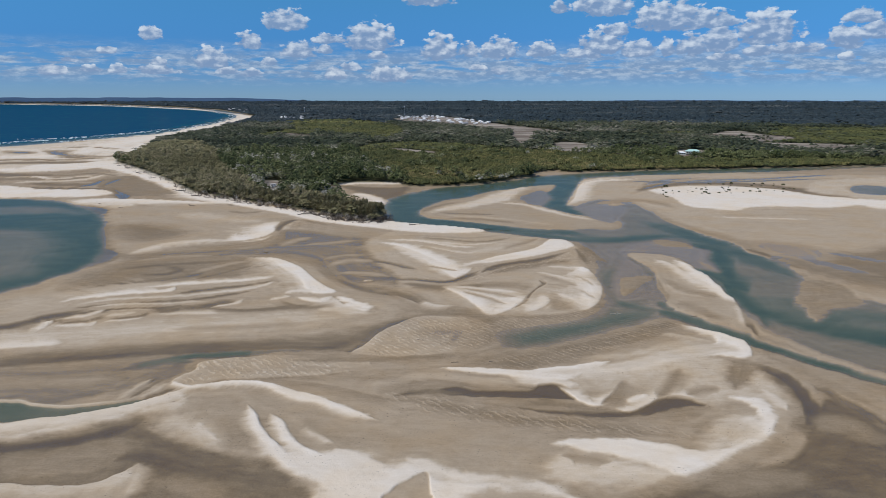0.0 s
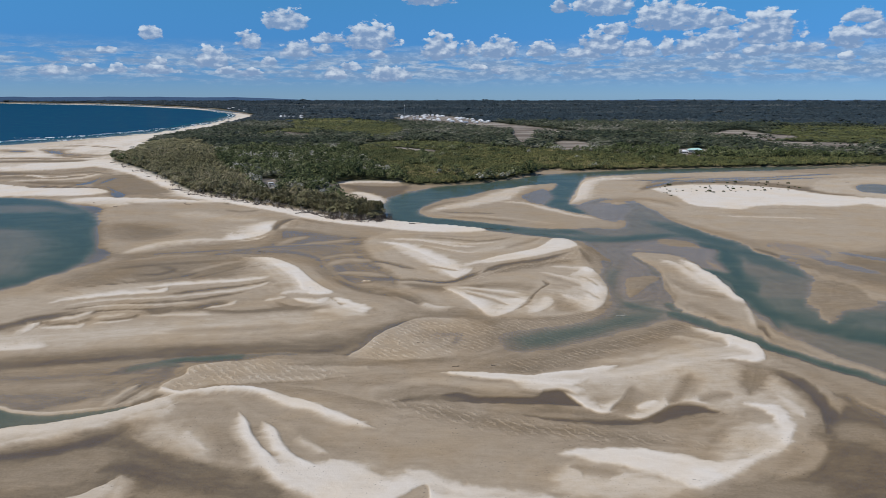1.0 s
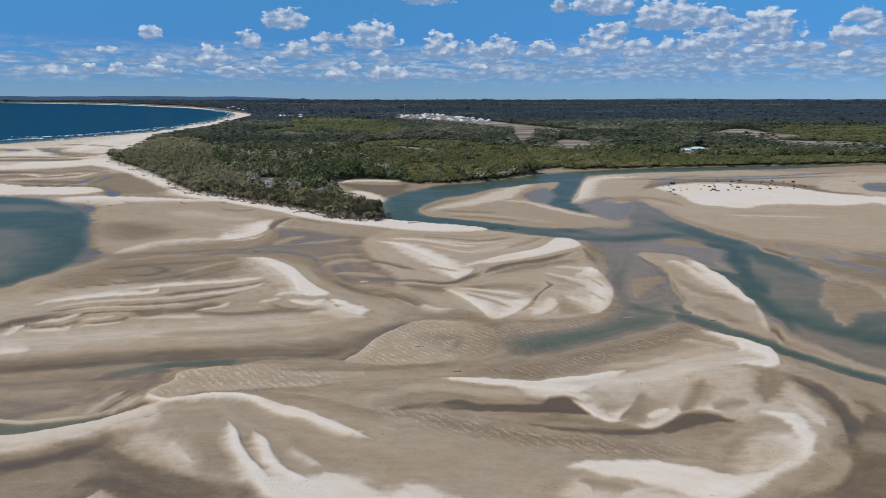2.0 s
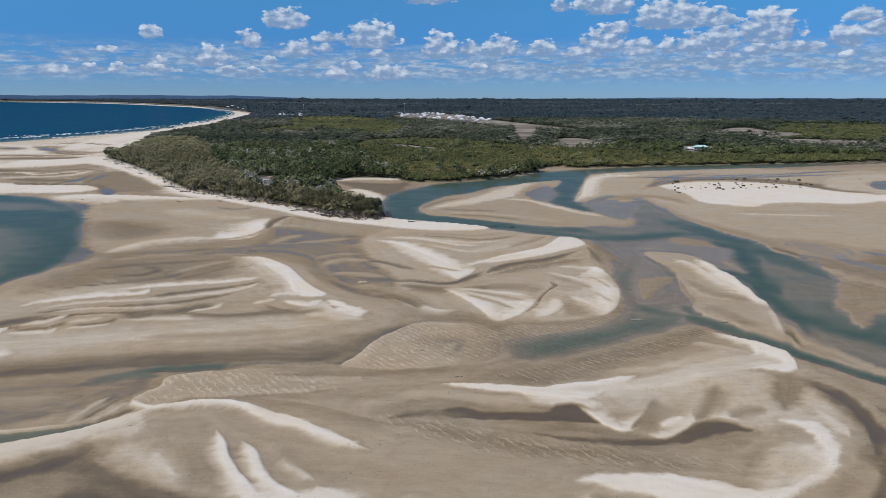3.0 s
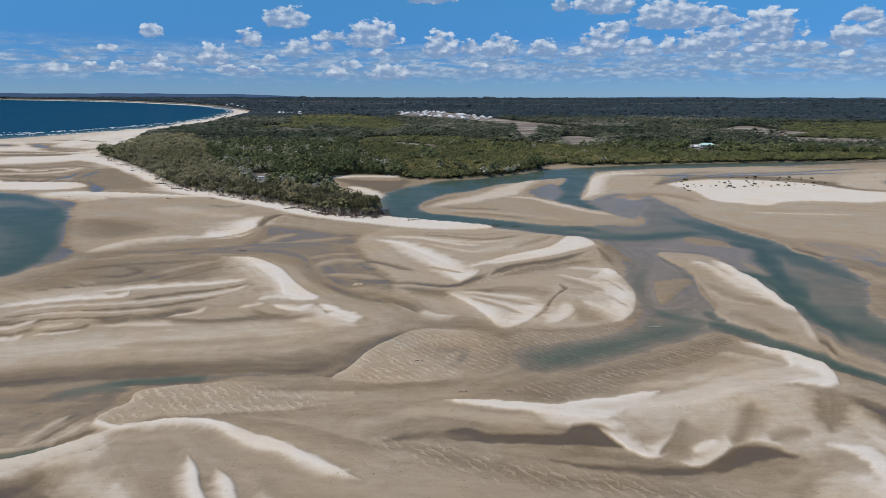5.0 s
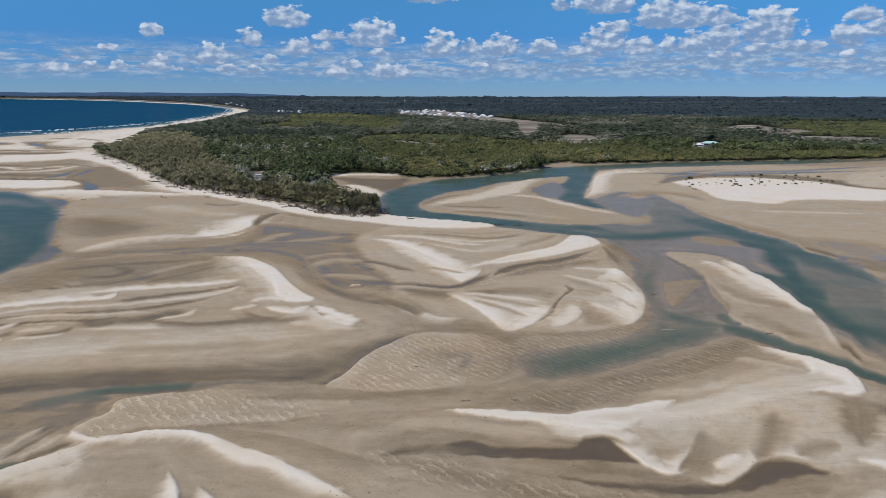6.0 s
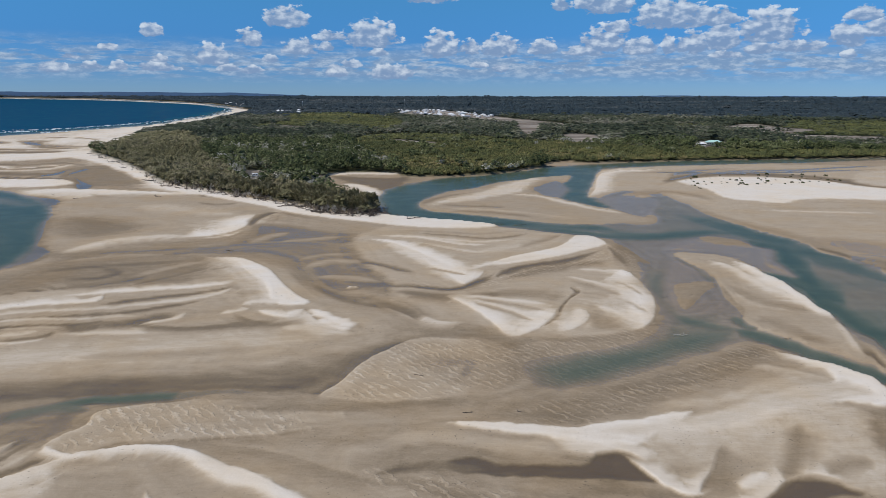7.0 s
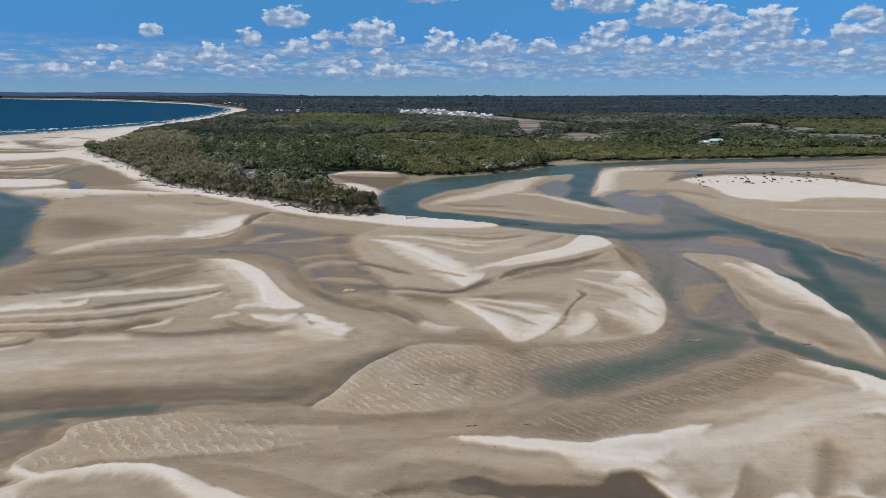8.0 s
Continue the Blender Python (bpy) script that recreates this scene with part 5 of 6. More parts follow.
def shape_clearings(lie):
    area = lie.area
    area(1.0, 8.0, [(-203, 2416), (-72, 2678), (15, 2570), (133, 2116), (210, 1869), (289, 1616), (314, 1545), (255, 1458), (165, 1568), (94, 1693), (12, 1902), (-125, 2113)])  # town
    area(1.0, 8.0, [(353, 1056), (398, 1057), (377, 982), (343, 917), (313, 917)])  # farm
    area(1.0, 8.0, [(152, 1592), (196, 1592), (169, 1307), (133, 1154), (119, 1211)])  # paddock
    area(1.0, 8.0, [(549, 1478), (689, 1661), (688, 1519), (702, 1397), (641, 1292), (547, 1308)])  # claypan
    area(1.0, 8.0, [(555, 1275), (615, 1229), (700, 1199), (682, 1119), (608, 1036), (533, 1058)])  # claypan
    area(1.0, 8.0, [(193, 1242), (242, 1227), (237, 1128), (201, 1011), (167, 1032)])  # paddock
    area(1.0, 8.0, [(264, 1104), (324, 1091), (299, 1002), (247, 1011)])  # paddock
    area(1.0, 8.0, [(-92, 1100), (-63, 1076), (-16, 1020), (-18, 964), (-77, 1030)])  # pan
    area(1.0, 8.0, [(-371, 1562), (-283, 1454), (-269, 1320), (-326, 1393)])  # pan
    area(1.0, 8.0, [(-177, 649), (-160, 654), (-148, 636), (-142, 591), (-150, 562)])  # camp


def shape_ripples(lie):
    lie.area(1.0, 7.0, [(-73.6, 179), (-72.4, 184.7), (-59.3, 189.1), (-50.2, 189.9), (-36.8, 184.3), (-24, 176.5), (-36.3, 174.6), (-55.5, 172.4), (-68.3, 170.9), (-73.3, 168.9)])
    lie.area(1.0, 7.0, [(-23.3, 200.8), (-18.9, 215.3), (-7.1, 229.7), (13.6, 226.2), (20, 217.5), (19.6, 202.4), (1.8, 195), (-16.1, 191.3)])
    lie.area(1.0, 7.0, [(16.4, 183.6), (25.2, 189.9), (39, 198.2), (59.1, 209.8), (82, 225.7), (87.9, 220), (65.6, 202.9), (43.3, 187.5), (30.2, 180.3)])
    lie.area(1.0, 7.0, [(17.9, 225.1), (31.9, 230.5), (61.6, 239.6), (53.7, 228.2), (37.1, 219.5), (21.9, 210.5)])
    lie.area(1.0, 7.0, [(23, 208.8), (31.2, 217.6), (53.2, 226.6), (71.3, 236.1), (77.8, 229.7), (65.1, 219), (40.3, 203.6), (26.8, 199.5)])
    lie.area(1.0, 7.0, [(-9.7, 287.3), (5.9, 284.6), (18.6, 301.2), (37.4, 318.5), (69.5, 343.6), (67.8, 326.2), (45.1, 311.4), (26.1, 293.5), (7.7, 277.8)])
    lie.area(1.0, 7.0, [(77.1, 354.9), (82, 328.3), (84.6, 314.4), (76.8, 310), (72.8, 323.4)])
    lie.area(1.0, 7.0, [(-12.9, 162.1), (4.6, 157.4), (26.8, 149.3), (47.7, 143.7), (62.9, 137.9), (46.2, 137.7), (25.9, 142), (4.5, 148.2), (-12.4, 155.9)])


LAND = [(4600, 1500), (4800, 820), (2300, 880), (718, 856), (535, 825), (410, 803), (267, 776), (135, 744), (129, 762), (101, 744), (90, 705), (51, 655), (17, 629), (-28, 620), (-54, 646), (-102, 636), (-100, 570), (-77, 512), (-55, 472), (-40, 446), (-44, 433), (-72, 450), (-102, 479), (-133, 506), (-168, 532), (-194, 555), (-216, 572), (-273, 657), (-348, 764), (-430, 876), (-473, 1016), (-516, 1176), (-581, 1388), (-601, 1579), (-617, 1823), (-673, 2301), (-720, 2591), (-825, 2868), (-1060, 3317), (-1254, 3562), (-1514, 3779), (-1811, 3959), (-2114, 4047), (-2415, 4053), (-2596, 4027), (-3082, 3813), (-4900, 4700), (-4900, 5300), (0, 5600), (4900, 5300)]


def fan(radii, angles, centre):
    r, a = np.meshgrid(radii, angles, indexing="ij")
    return (centre[0] + r * np.sin(a)).ravel(), (centre[1] + r * np.cos(a)).ravel()


def sheet_mesh(name, x, y, z, faces, mat, smooth_shade=True, **attributes):
    me = bpy.data.meshes.new(name)
    me.vertices.add(len(x))
    me.vertices.foreach_set("co", np.column_stack([x, y, z]).astype(np.float32).ravel())
    me.loops.add(faces.size)
    me.loops.foreach_set("vertex_index", faces.astype(np.int32).ravel())
    k = faces.shape[1]
    me.polygons.add(len(faces))
    me.polygons.foreach_set("loop_start", np.arange(0, faces.size, k, dtype=np.int32))
    me.update(calc_edges=True)
    me.polygons.foreach_set("use_smooth", np.full(len(faces), smooth_shade))
    for key, v in attributes.items():
        me.attributes.new(key, "FLOAT", "POINT").data.foreach_set("value", v.astype(np.float32))
    me.materials.append(mat)
    return new(name, me)


CENTRE = (3.0, -18.0)
radii = [0.0, 30.0, 60.0, 85.0]
r = 100.0
while r < 4900:
    radii.append(r)
    r += min(max(0.42, r * r / 99000 * 1.45), 45)
radii.append(4900.0)
side = np.radians(np.concatenate([np.arange(36.0, 70, 1.5), np.arange(70, 290, 5.0), np.arange(290, 323.9, 1.5)]))
angles = np.concatenate([np.radians(np.arange(-36, 36, 0.095)), side])
X, Y = fan(np.array(radii), angles, CENTRE)
nr, na = len(radii), len(angles)
DIST = np.hypot(X - CENTRE[0], Y - CENTRE[1])
# wandering of the edges: small near by, larger far off
wob = np.clip(DIST / 260, 0.5, 5.0)
wx = X + wob * 2.4 * (fbm(X / (9 * wob), Y / (9 * wob), 11) - 0.5)
wy = Y + wob * 2.4 * (fbm(X / (9 * wob) + 50, Y / (9 * wob), 23) - 0.5)
# the ebb combs the edges out into streaks along its run
wx += wob * 3.6 * (fbm(X / (22 * wob), (Y - 0.18 * X) / (2.6 * wob), 27, 5) - 0.5)
wy += wob * 1.4 * (fbm(X / (5 * wob), Y / (3.0 * wob) + 70, 29, 5) - 0.5)
lie = Lie(wx, wy, 0.36 + 0.22 * (fbm(X / 46, Y / 17, 5) - 0.5), 0.11)
shape_flats(lie)
LEVEL, DRY_AND_SHADE = lie.v, lie.dry_and_shade
land = Lie(X + 7 * (fbm(X / 14, Y / 14, 31) - 0.5), Y + 7 * (fbm(X / 14, Y / 14, 37) - 0.5), np.zeros(len(X)))
land.area(1.0, 9.0, LAND)
SOIL = land.v
bare = Lie(wx, wy, np.zeros(len(X)))
shape_clearings(bare)
BARE = bare.v
rip = Lie(wx, wy, np.zeros(len(X)))
shape_ripples(rip)
RIPPLE = rip.v

Z = np.where(LEVEL > 0, 0.7 * LEVEL, 0.8 * LEVEL) * (1 - SOIL) + 1.6 * SOIL
Z += RIPPLE * 0.05 * (ripples(X / 1.6 + Y / 3.1, Y / 2.4, 3) - 0.5) + rise(X, Y)
q = np.arange((nr - 1) * na).reshape(nr - 1, na)
quads = np.stack([q, np.roll(q, -1, 1), np.roll(q, -1, 1) + na, q + na], -1).reshape(-1, 4)
ground = sheet_mesh("ground", X, Y, Z, quads, SAND, dry_and_shade=DRY_AND_SHADE, soil=SOIL, bare=BARE, ripple=RIPPLE)
tagged(ground, "tidal sand flats with pale bars and dark wet hollows, wooded plain behind", "ground", kind="structure")

DEPTH = np.where(SOIL > 0.5, 0, np.maximum(0, -LEVEL))
shallow = (LEVEL < 0.03) & (SOIL < 0.6)
keep = shallow[quads].any(1)
used, back = np.unique(quads[keep], return_inverse=True)
water = sheet_mesh("water", X[used], Y[used], rise(X[used], Y[used]) - 0.015, back.reshape(-1, 4), WATER, depth=DEPTH[used])
tagged(water, "blue bay and clear teal tidal channels between sand bars", "water", kind="structure")


# ---- far hills ----
def hills():
    n = 260
    a = np.radians(np.linspace(-60, 60, n))
    deg = np.degrees(a)
    top = 51 + 2.5 * fbm(deg / 5, deg * 0, 71)
    top += 26 * smooth((-8 - deg) / 10) + 10 * smooth((deg - 9) / 6)
    top += 9 * (fbm(deg / 1.6, deg * 0 + 4, 73) - 0.4) * (smooth((-9 - deg) / 8) + smooth((deg - 8) / 6))
    bm = bmesh.new()
    rows = []
    for k, (dist, part_up) in enumerate(((4780, 0.0), (4860, 0.75), (4895, 1.0), (4905, 0.6))):
        rows.append([bm.verts.new((dist * math.sin(a[i]), dist * math.cos(a[i]) - 18, 20 + (top[i] - 20) * part_up)) for i in range(n)])
    for lower, upper in zip(rows, rows[1:]):
        for i in range(n - 1):
            bm.faces.new((lower[i], lower[i + 1], upper[i + 1], upper[i]))
    me = bpy.data.meshes.new("backdrop")
    bm.to_mesh(me)
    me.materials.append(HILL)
    tagged(new("backdrop", me), "low wooded hills along the horizon, painted haze-blue", "hills", kind="structure")


hills()


# ---- woods ----
OCTA = np.array([(1, 0, 0), (-1, 0, 0), (0, 1, 0), (0, -1, 0), (0, 0, 1), (0, 0, -1)], float)
OCTA_F = np.array([(0, 2, 4), (2, 1, 4), (1, 3, 4), (3, 0, 4)])
rng = np.random.default_rng(7)


def clumps(centres, radius, height, count, size, faces, squash):
    """Leaf clumps over many crowns at once: for each tree, count tufts on the upper shell of an ellipsoid."""
    n = len(centres)
    th = rng.uniform(0, 2 * np.pi, (n, count))
    cz = rng.uniform(-0.55, 1.0, (n, count))
    rr = np.sqrt(1 - cz * cz) * rng.uniform(0.55, 1.05, (n, count))
    rad, hgt = radius[:, None], height[:, None]
    c = np.stack([centres[:, None, 0] + rad * rr * np.cos(th), centres[:, None, 1] + rad * rr * np.sin(th),
                  centres[:, None, 2] + hgt * (0.60 + 0.36 * cz)], -1).reshape(-1, 3)
    s = (rad * size * rng.uniform(0.6, 1.25, (n, count))).reshape(-1)
    sv = np.stack([s * rng.uniform(0.8, 1.3, len(s)), s * rng.uniform(0.8, 1.3, len(s)), s * rng.uniform(0.65, 1.15, len(s)) * squash], -1)
    spin = rng.uniform(0, 2 * np.pi, len(s))
    o = OCTA[None] * rng.uniform(0.7, 1.2, (len(s), 6, 1))
    o[:, :, 0] += 0.25 * rng.standard_normal((len(s), 6))
    o = o * sv[:, None]
    x = o[:, :, 0] * np.cos(spin)[:, None] - o[:, :, 1] * np.sin(spin)[:, None]
    y = o[:, :, 0] * np.sin(spin)[:, None] + o[:, :, 1] * np.cos(spin)[:, None]
    v = np.stack([x, y, o[:, :, 2]], -1) + c[:, None]
    f = faces[None] + 6 * np.arange(len(s))[:, None, None]
    return v.reshape(-1, 3), f.reshape(-1, 3), count * 6


def woods(name, mat, x, y, radius, height, hue, count, size, label):
    z = 1.3 + rise(x, y)
    v, f, per = clumps(np.column_stack([x, y, z]), radius, height, count, size, OCTA_F, 0.95 if count > 9 else 0.42)
    ob = sheet_mesh(name, v[:, 0], v[:, 1], v[:, 2], f, mat, False, hue=np.repeat(hue, per))
    return tagged(ob, label, "trees", kind="stuff")


def zone(x, y, points, wander=14.0):
    ring = spline(points, True, 6)
    return inside(x + wander * (fbm(x / 40, y / 40, 41) - 0.5) * 2, y + wander * (fbm(x / 40, y / 40, 43) - 0.5) * 2, ring)


def scatter(near, far, spacing, wide=0.70):
    """Places over a wedge of the plain, one to each cell of a grid, shaken."""
    xs, ys = np.meshgrid(np.arange(-far * wide, far * wide, spacing), np.arange(near * 0.7, far, spacing))
    x = (xs + rng.uniform(-0.5, 0.5, xs.shape) * spacing).ravel()
    y = (ys + rng.uniform(-0.5, 0.5, ys.shape) * spacing).ravel()
    dist = np.hypot(x, y)
    ok = (dist > near) & (dist < far) & (np.abs(x) < wide * y + 30)
    return x[ok], y[ok]


SCRUB = [(-430, 876), (-469, 1005), (-516, 1176), (-528, 1299), (-452, 1236), (-351, 1039), (-280, 832), (-242, 747), (-194, 658), (-151, 555), (-116, 549), (-82, 512), (-56, 480), (-41, 455), (-38, 429), (-72, 446), (-132, 500), (-214, 565), (-342, 752)]
MARSH = [(-141, 1125), (-72, 1224), (9, 1195), (97, 1065), (174, 1001), (280, 934), (375, 883), (578, 894), (750, 895), (706, 841), (531, 818), (265, 769), (131, 738), (91, 710), (17, 633), (-28, 620), (-51, 688), (-91, 779), (-117, 931)]
HEATH = [(-504, 2181), (-365, 2317), (-194, 2113), (-107, 1692), (-102, 1358), (-165, 1322), (-236, 1496), (-310, 1495), (-371, 1355), (-407, 1538), (-389, 1743)]
HEATH_EAST = [(737, 1587), (958, 1788), (1090, 1725), (1230, 1663), (885, 1184), (701, 1094), (615, 1131), (595, 1228)]
DUNE = [(-430, 893), (-473, 1016), (-529, 1205), (-597, 1427), (-619, 1627), (-648, 1917), (-703, 2439), (-728, 2644), (-668, 2706), (-608, 2304), (-586, 1919), (-519, 1491), (-474, 1267), (-458, 1122)]
CLEARED = [[(-203, 2416), (-72, 2678), (15, 2570), (133, 2116), (210, 1869), (289, 1616), (314, 1545), (255, 1458), (165, 1568), (94, 1693), (12, 1902), (-125, 2113)],
           [(353, 1056), (398, 1057), (377, 982), (343, 917), (313, 917)],
           [(152, 1592), (196, 1592), (169, 1307), (133, 1154), (119, 1211)],
           [(549, 1478), (689, 1661), (688, 1519), (702, 1397), (641, 1292), (547, 1308)],
           [(555, 1275), (615, 1229), (700, 1199), (682, 1119), (608, 1036), (533, 1058)],
           [(193, 1242), (242, 1227), (237, 1128), (201, 1011), (167, 1032)],
           [(264, 1104), (324, 1091), (299, 1002), (247, 1011)],
           [(-92, 1100), (-63, 1076), (-16, 1020), (-18, 964), (-77, 1030)],
           [(-371, 1562), (-283, 1454), (-269, 1320), (-326, 1393)],
           [(-177, 649), (-160, 654), (-148, 636), (-142, 591), (-150, 562)]]


def cleared(x, y):
    r = np.zeros(x.shape, bool)
    for points in CLEARED:
        r |= inside(x, y, spline(points, True, 6))
    return r


ring = spline(LAND, True, 6)
for near, far, spacing, count, size in ((400, 1050, 5.4, 30, 0.30), (1050, 2100, 9.0, 8, 0.5), (2100, 4820, 24.0, 6, 0.6)):
    x, y = scatter(near, far, spacing)
    ok = inside(x, y, ring) & ~cleared(x, y)
    x, y = x[ok], y[ok]
    scrub, low = zone(x, y, SCRUB, 6), zone(x, y, MARSH) | zone(x, y, HEATH) | zone(x, y, HEATH_EAST)
    low |= (fbm(x / 500, y / 160, 51) > 0.64) & (np.hypot(x, y) > 1300) & (np.hypot(x, y) < 2000)
    low &= fbm(x / 34, y / 22, 45) < 0.74
    n = fbm(x / 90, y / 60, 47)
    # stands of pale dead and grey-barked trees, and clumps of tall dark ones
    grey = smooth((fbm(x / 110 + 9, y / 80, 53) - 0.50) * 7)
    hue = 0.24 + 0.9 * (n - 0.5) + 0.2 * rng.standard_normal(len(x)) + 0.66 * grey * (rng.uniform(0, 1, len(x)) < 0.6)
    tall = rng.uniform(0, 1, len(x)) < 0.16
    hue = np.clip(np.where(tall, 0.5 * hue, hue), 0, 1)
    if near > 1000:
        hue = np.clip(0.30 + 1.5 * (fbm(x / 300, y / 110, 55) - 0.5) + 0.2 * rng.standard_normal(len(x)) + 0.3 * grey, 0, 1)
        hue = np.where(low, 0.45 * hue, hue)
    if near > 2000:
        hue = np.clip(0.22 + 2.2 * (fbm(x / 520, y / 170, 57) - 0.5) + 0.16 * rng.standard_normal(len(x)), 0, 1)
    rad = spacing * 0.60 * rng.uniform(0.65, 1.35, len(x)) * np.where(tall, 1.4, 1.0)
    hgt = np.minimum(8.0 * rng.uniform(0.6, 1.3, len(x)) * np.where(tall, 1.55, 1.0), 15) * (1.0 if near < 2000 else 0.6)
    hgt *= np.where(zone(x, y, DUNE, 6), 0.33, 1.0)
    thin = rng.uniform(0, 1, len(x)) > (0.10 if near < 1000 else 0.16)
    for sel, name, mat, hs, rs, label in (
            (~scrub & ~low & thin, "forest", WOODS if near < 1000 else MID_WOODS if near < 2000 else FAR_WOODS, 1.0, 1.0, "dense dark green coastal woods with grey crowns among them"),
            (low & ~scrub, "mangroves", MANGROVE, 0.36, 1.0, "low olive-green mangroves and heath on the flats"),
            (scrub, "she_oak_scrub", OAK, 0.62, 0.9, "olive-brown she-oak scrub behind the beach")):
        if sel.any():
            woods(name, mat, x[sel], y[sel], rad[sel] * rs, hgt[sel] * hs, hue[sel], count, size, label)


# ---- things ----
def part(name, bm, mat, parent=None, label="", smooth_shade=False):
    me = bpy.data.meshes.new(name)
    bm.to_mesh(me)
    bm.free()
    me.materials.append(mat)
    if smooth_shade:
        me.polygons.foreach_set("use_smooth", np.full(len(me.polygons), True))
    ob = new(name, me)
    ob.parent = parent
    return tagged(ob, label)


def box(bm, lo, hi, bevel=0.0):
    v = bmesh.ops.create_cube(bm, size=1)["verts"]
    for p in v:
        p.co = Vector([a + (c + 0.5) * (b - a) for a, b, c in zip(lo, hi, p.co)])
    if bevel:
        edges = list({e for p in v for e in p.link_edges})
        bmesh.ops.bevel(bm, geom=edges, offset=bevel, segments=2, affect="EDGES", profile=0.5)


def tube(bm, points, radii, sides=6):
    """A tapered limb along a bent line, closed at both ends."""
    rings = []
    for i, p in enumerate(points):
        a = Vector(points[min(i + 1, len(points) - 1)]) - Vector(points[max(i - 1, 0)])
        turn = a.to_track_quat("Z", "Y")
        rings.append([bm.verts.new(Vector(p) + turn @ Vector((radii[i] * math.cos(2 * math.pi * k / sides),
                                                             radii[i] * math.sin(2 * math.pi * k / sides), 0))) for k in range(sides)])
    for lo, hi in zip(rings, rings[1:]):
        for k in range(sides):
            bm.faces.new((lo[k], lo[(k + 1) % sides], hi[(k + 1) % sides], hi[k]))
    bm.faces.new(rings[0][::-1]), bm.faces.new(rings[-1])


def ground_z(x, y):
    """Height of the ground at a place of the plan, read from the sheet."""
    i = np.argmin((X - x) ** 2 + (Y - y) ** 2)
    return float(Z[i])


def hue_layer(bm_me, v):
    bm_me.attributes.new("hue", "FLOAT", "POINT").data.foreach_set("value", np.full(len(bm_me.vertices), v, np.float32))


def spray(bm, at, way, length, width):
    """One spray of needles: a slender three-sided spindle."""
    turn = way.to_track_quat("Z", "Y")
    base = [bm.verts.new(at + turn @ Vector((width * math.cos(a), width * math.sin(a), length * 0.35))) for a in (0.3, 2.4, 4.5)]
    foot, tip = bm.verts.new(at), bm.verts.new(at + turn @ Vector((0, 0, length)))
    for k in range(3):
        bm.faces.new((foot, base[(k + 1) % 3], base[k]))
        bm.faces.new((base[k], base[(k + 1) % 3], tip))


def make_she_oak(seed, height, spread, hue):
    rnd = random.Random(seed)
    tree = new("she_oak")
    bm = bmesh.new()
    lean = Vector((rnd.uniform(-0.08, 0.08), rnd.uniform(-0.08, 0.08), 1))
    stem = [lean * (height * k / 5) + Vector((rnd.uniform(-0.1, 0.1), rnd.uniform(-0.1, 0.1), 0)) for k in range(5)]
    tube(bm, stem, [0.19, 0.16, 0.12, 0.08, 0.04], 6)
    part("trunk", bm, BARK, tree, "thin grey-brown trunk")
    for k in range(5):
        p = lean * (height * rnd.uniform(0.25, 0.7))
        a = rnd.uniform(0, 6.28)
        q = p + Vector((math.cos(a) * spread * 0.6, math.sin(a) * spread * 0.6, height * 0.14))
        bm = bmesh.new()
        tube(bm, [p, (p + q) / 2 + Vector((0, 0, 0.2)), q], [0.07, 0.05, 0.02], 4)
        part("limb", bm, BARK, tree)
    bm = bmesh.new()
    for k in range(190):
        a, u = rnd.uniform(0, 6.28), rnd.uniform(0.16, 0.97)
        wide = spread * (0.55 + 0.6 * math.sin(math.pi * min(1, u * 0.85 + 0.12))) * rnd.uniform(0.35, 1.0)
        at = lean * (height * u) + Vector((math.cos(a) * wide, math.sin(a) * wide, 0))
        way = Vector((math.cos(a) * rnd.uniform(0.2, 1.0), math.sin(a) * rnd.uniform(0.2, 1.0), rnd.uniform(0.3, 1.4)))
        spray(bm, at, way, rnd.uniform(0.9, 1.7), rnd.uniform(0.16, 0.34))
    crown = part("crown", bm, OAK, tree, "feathery olive-brown needle crown")
    hue_layer(crown.data, hue)
    return tagged(tree, "olive-brown feathery she-oak on the edge of the beach", "tree", "she-oaks along the beach")


def place(ob, x, y, z, rz, size):
    c = copy_thing(ob, pose(x, y, z, 0, 0, rz))
    c.scale = (size, size, size)
    return c


FRONT = [(-410, 846), (-345, 758), (-271, 653), (-220, 576), (-194, 555), (-168, 532), (-133, 506), (-102, 479), (-72, 450), (-49, 437), (-42, 444)]
front = spline(FRONT, False, 8)
rnd = random.Random(3)
oaks = [make_she_oak(s, rnd.uniform(7.0, 9.5), rnd.uniform(1.9, 2.6), rnd.uniform(0.1, 0.9)) for s in range(8)]
for i in range(290):
    u = rnd.uniform(0, 1) ** 0.55
    k = min(int(u * (len(front) - 1)), len(front) - 2)
    a, b = front[k], front[k + 1]
    n = np.array([-(b - a)[1], (b - a)[0]]) / (np.hypot(*(b - a)) + 1e-6)
    p = a + (b - a) * rnd.random() + n * (1.0 + 24 * rnd.random() ** 1.2)
    size = rnd.uniform(0.75, 1.15) * (0.62 + 0.42 * u)
    if i < len(oaks):
        oaks[i].matrix_world = pose(p[0], p[1], ground_z(*p) - 0.1, 0, 0, rnd.uniform(0, 360))
    else:
        place(oaks[i % len(oaks)], p[0], p[1], ground_z(*p) - 0.1, rnd.uniform(0, 360), size)


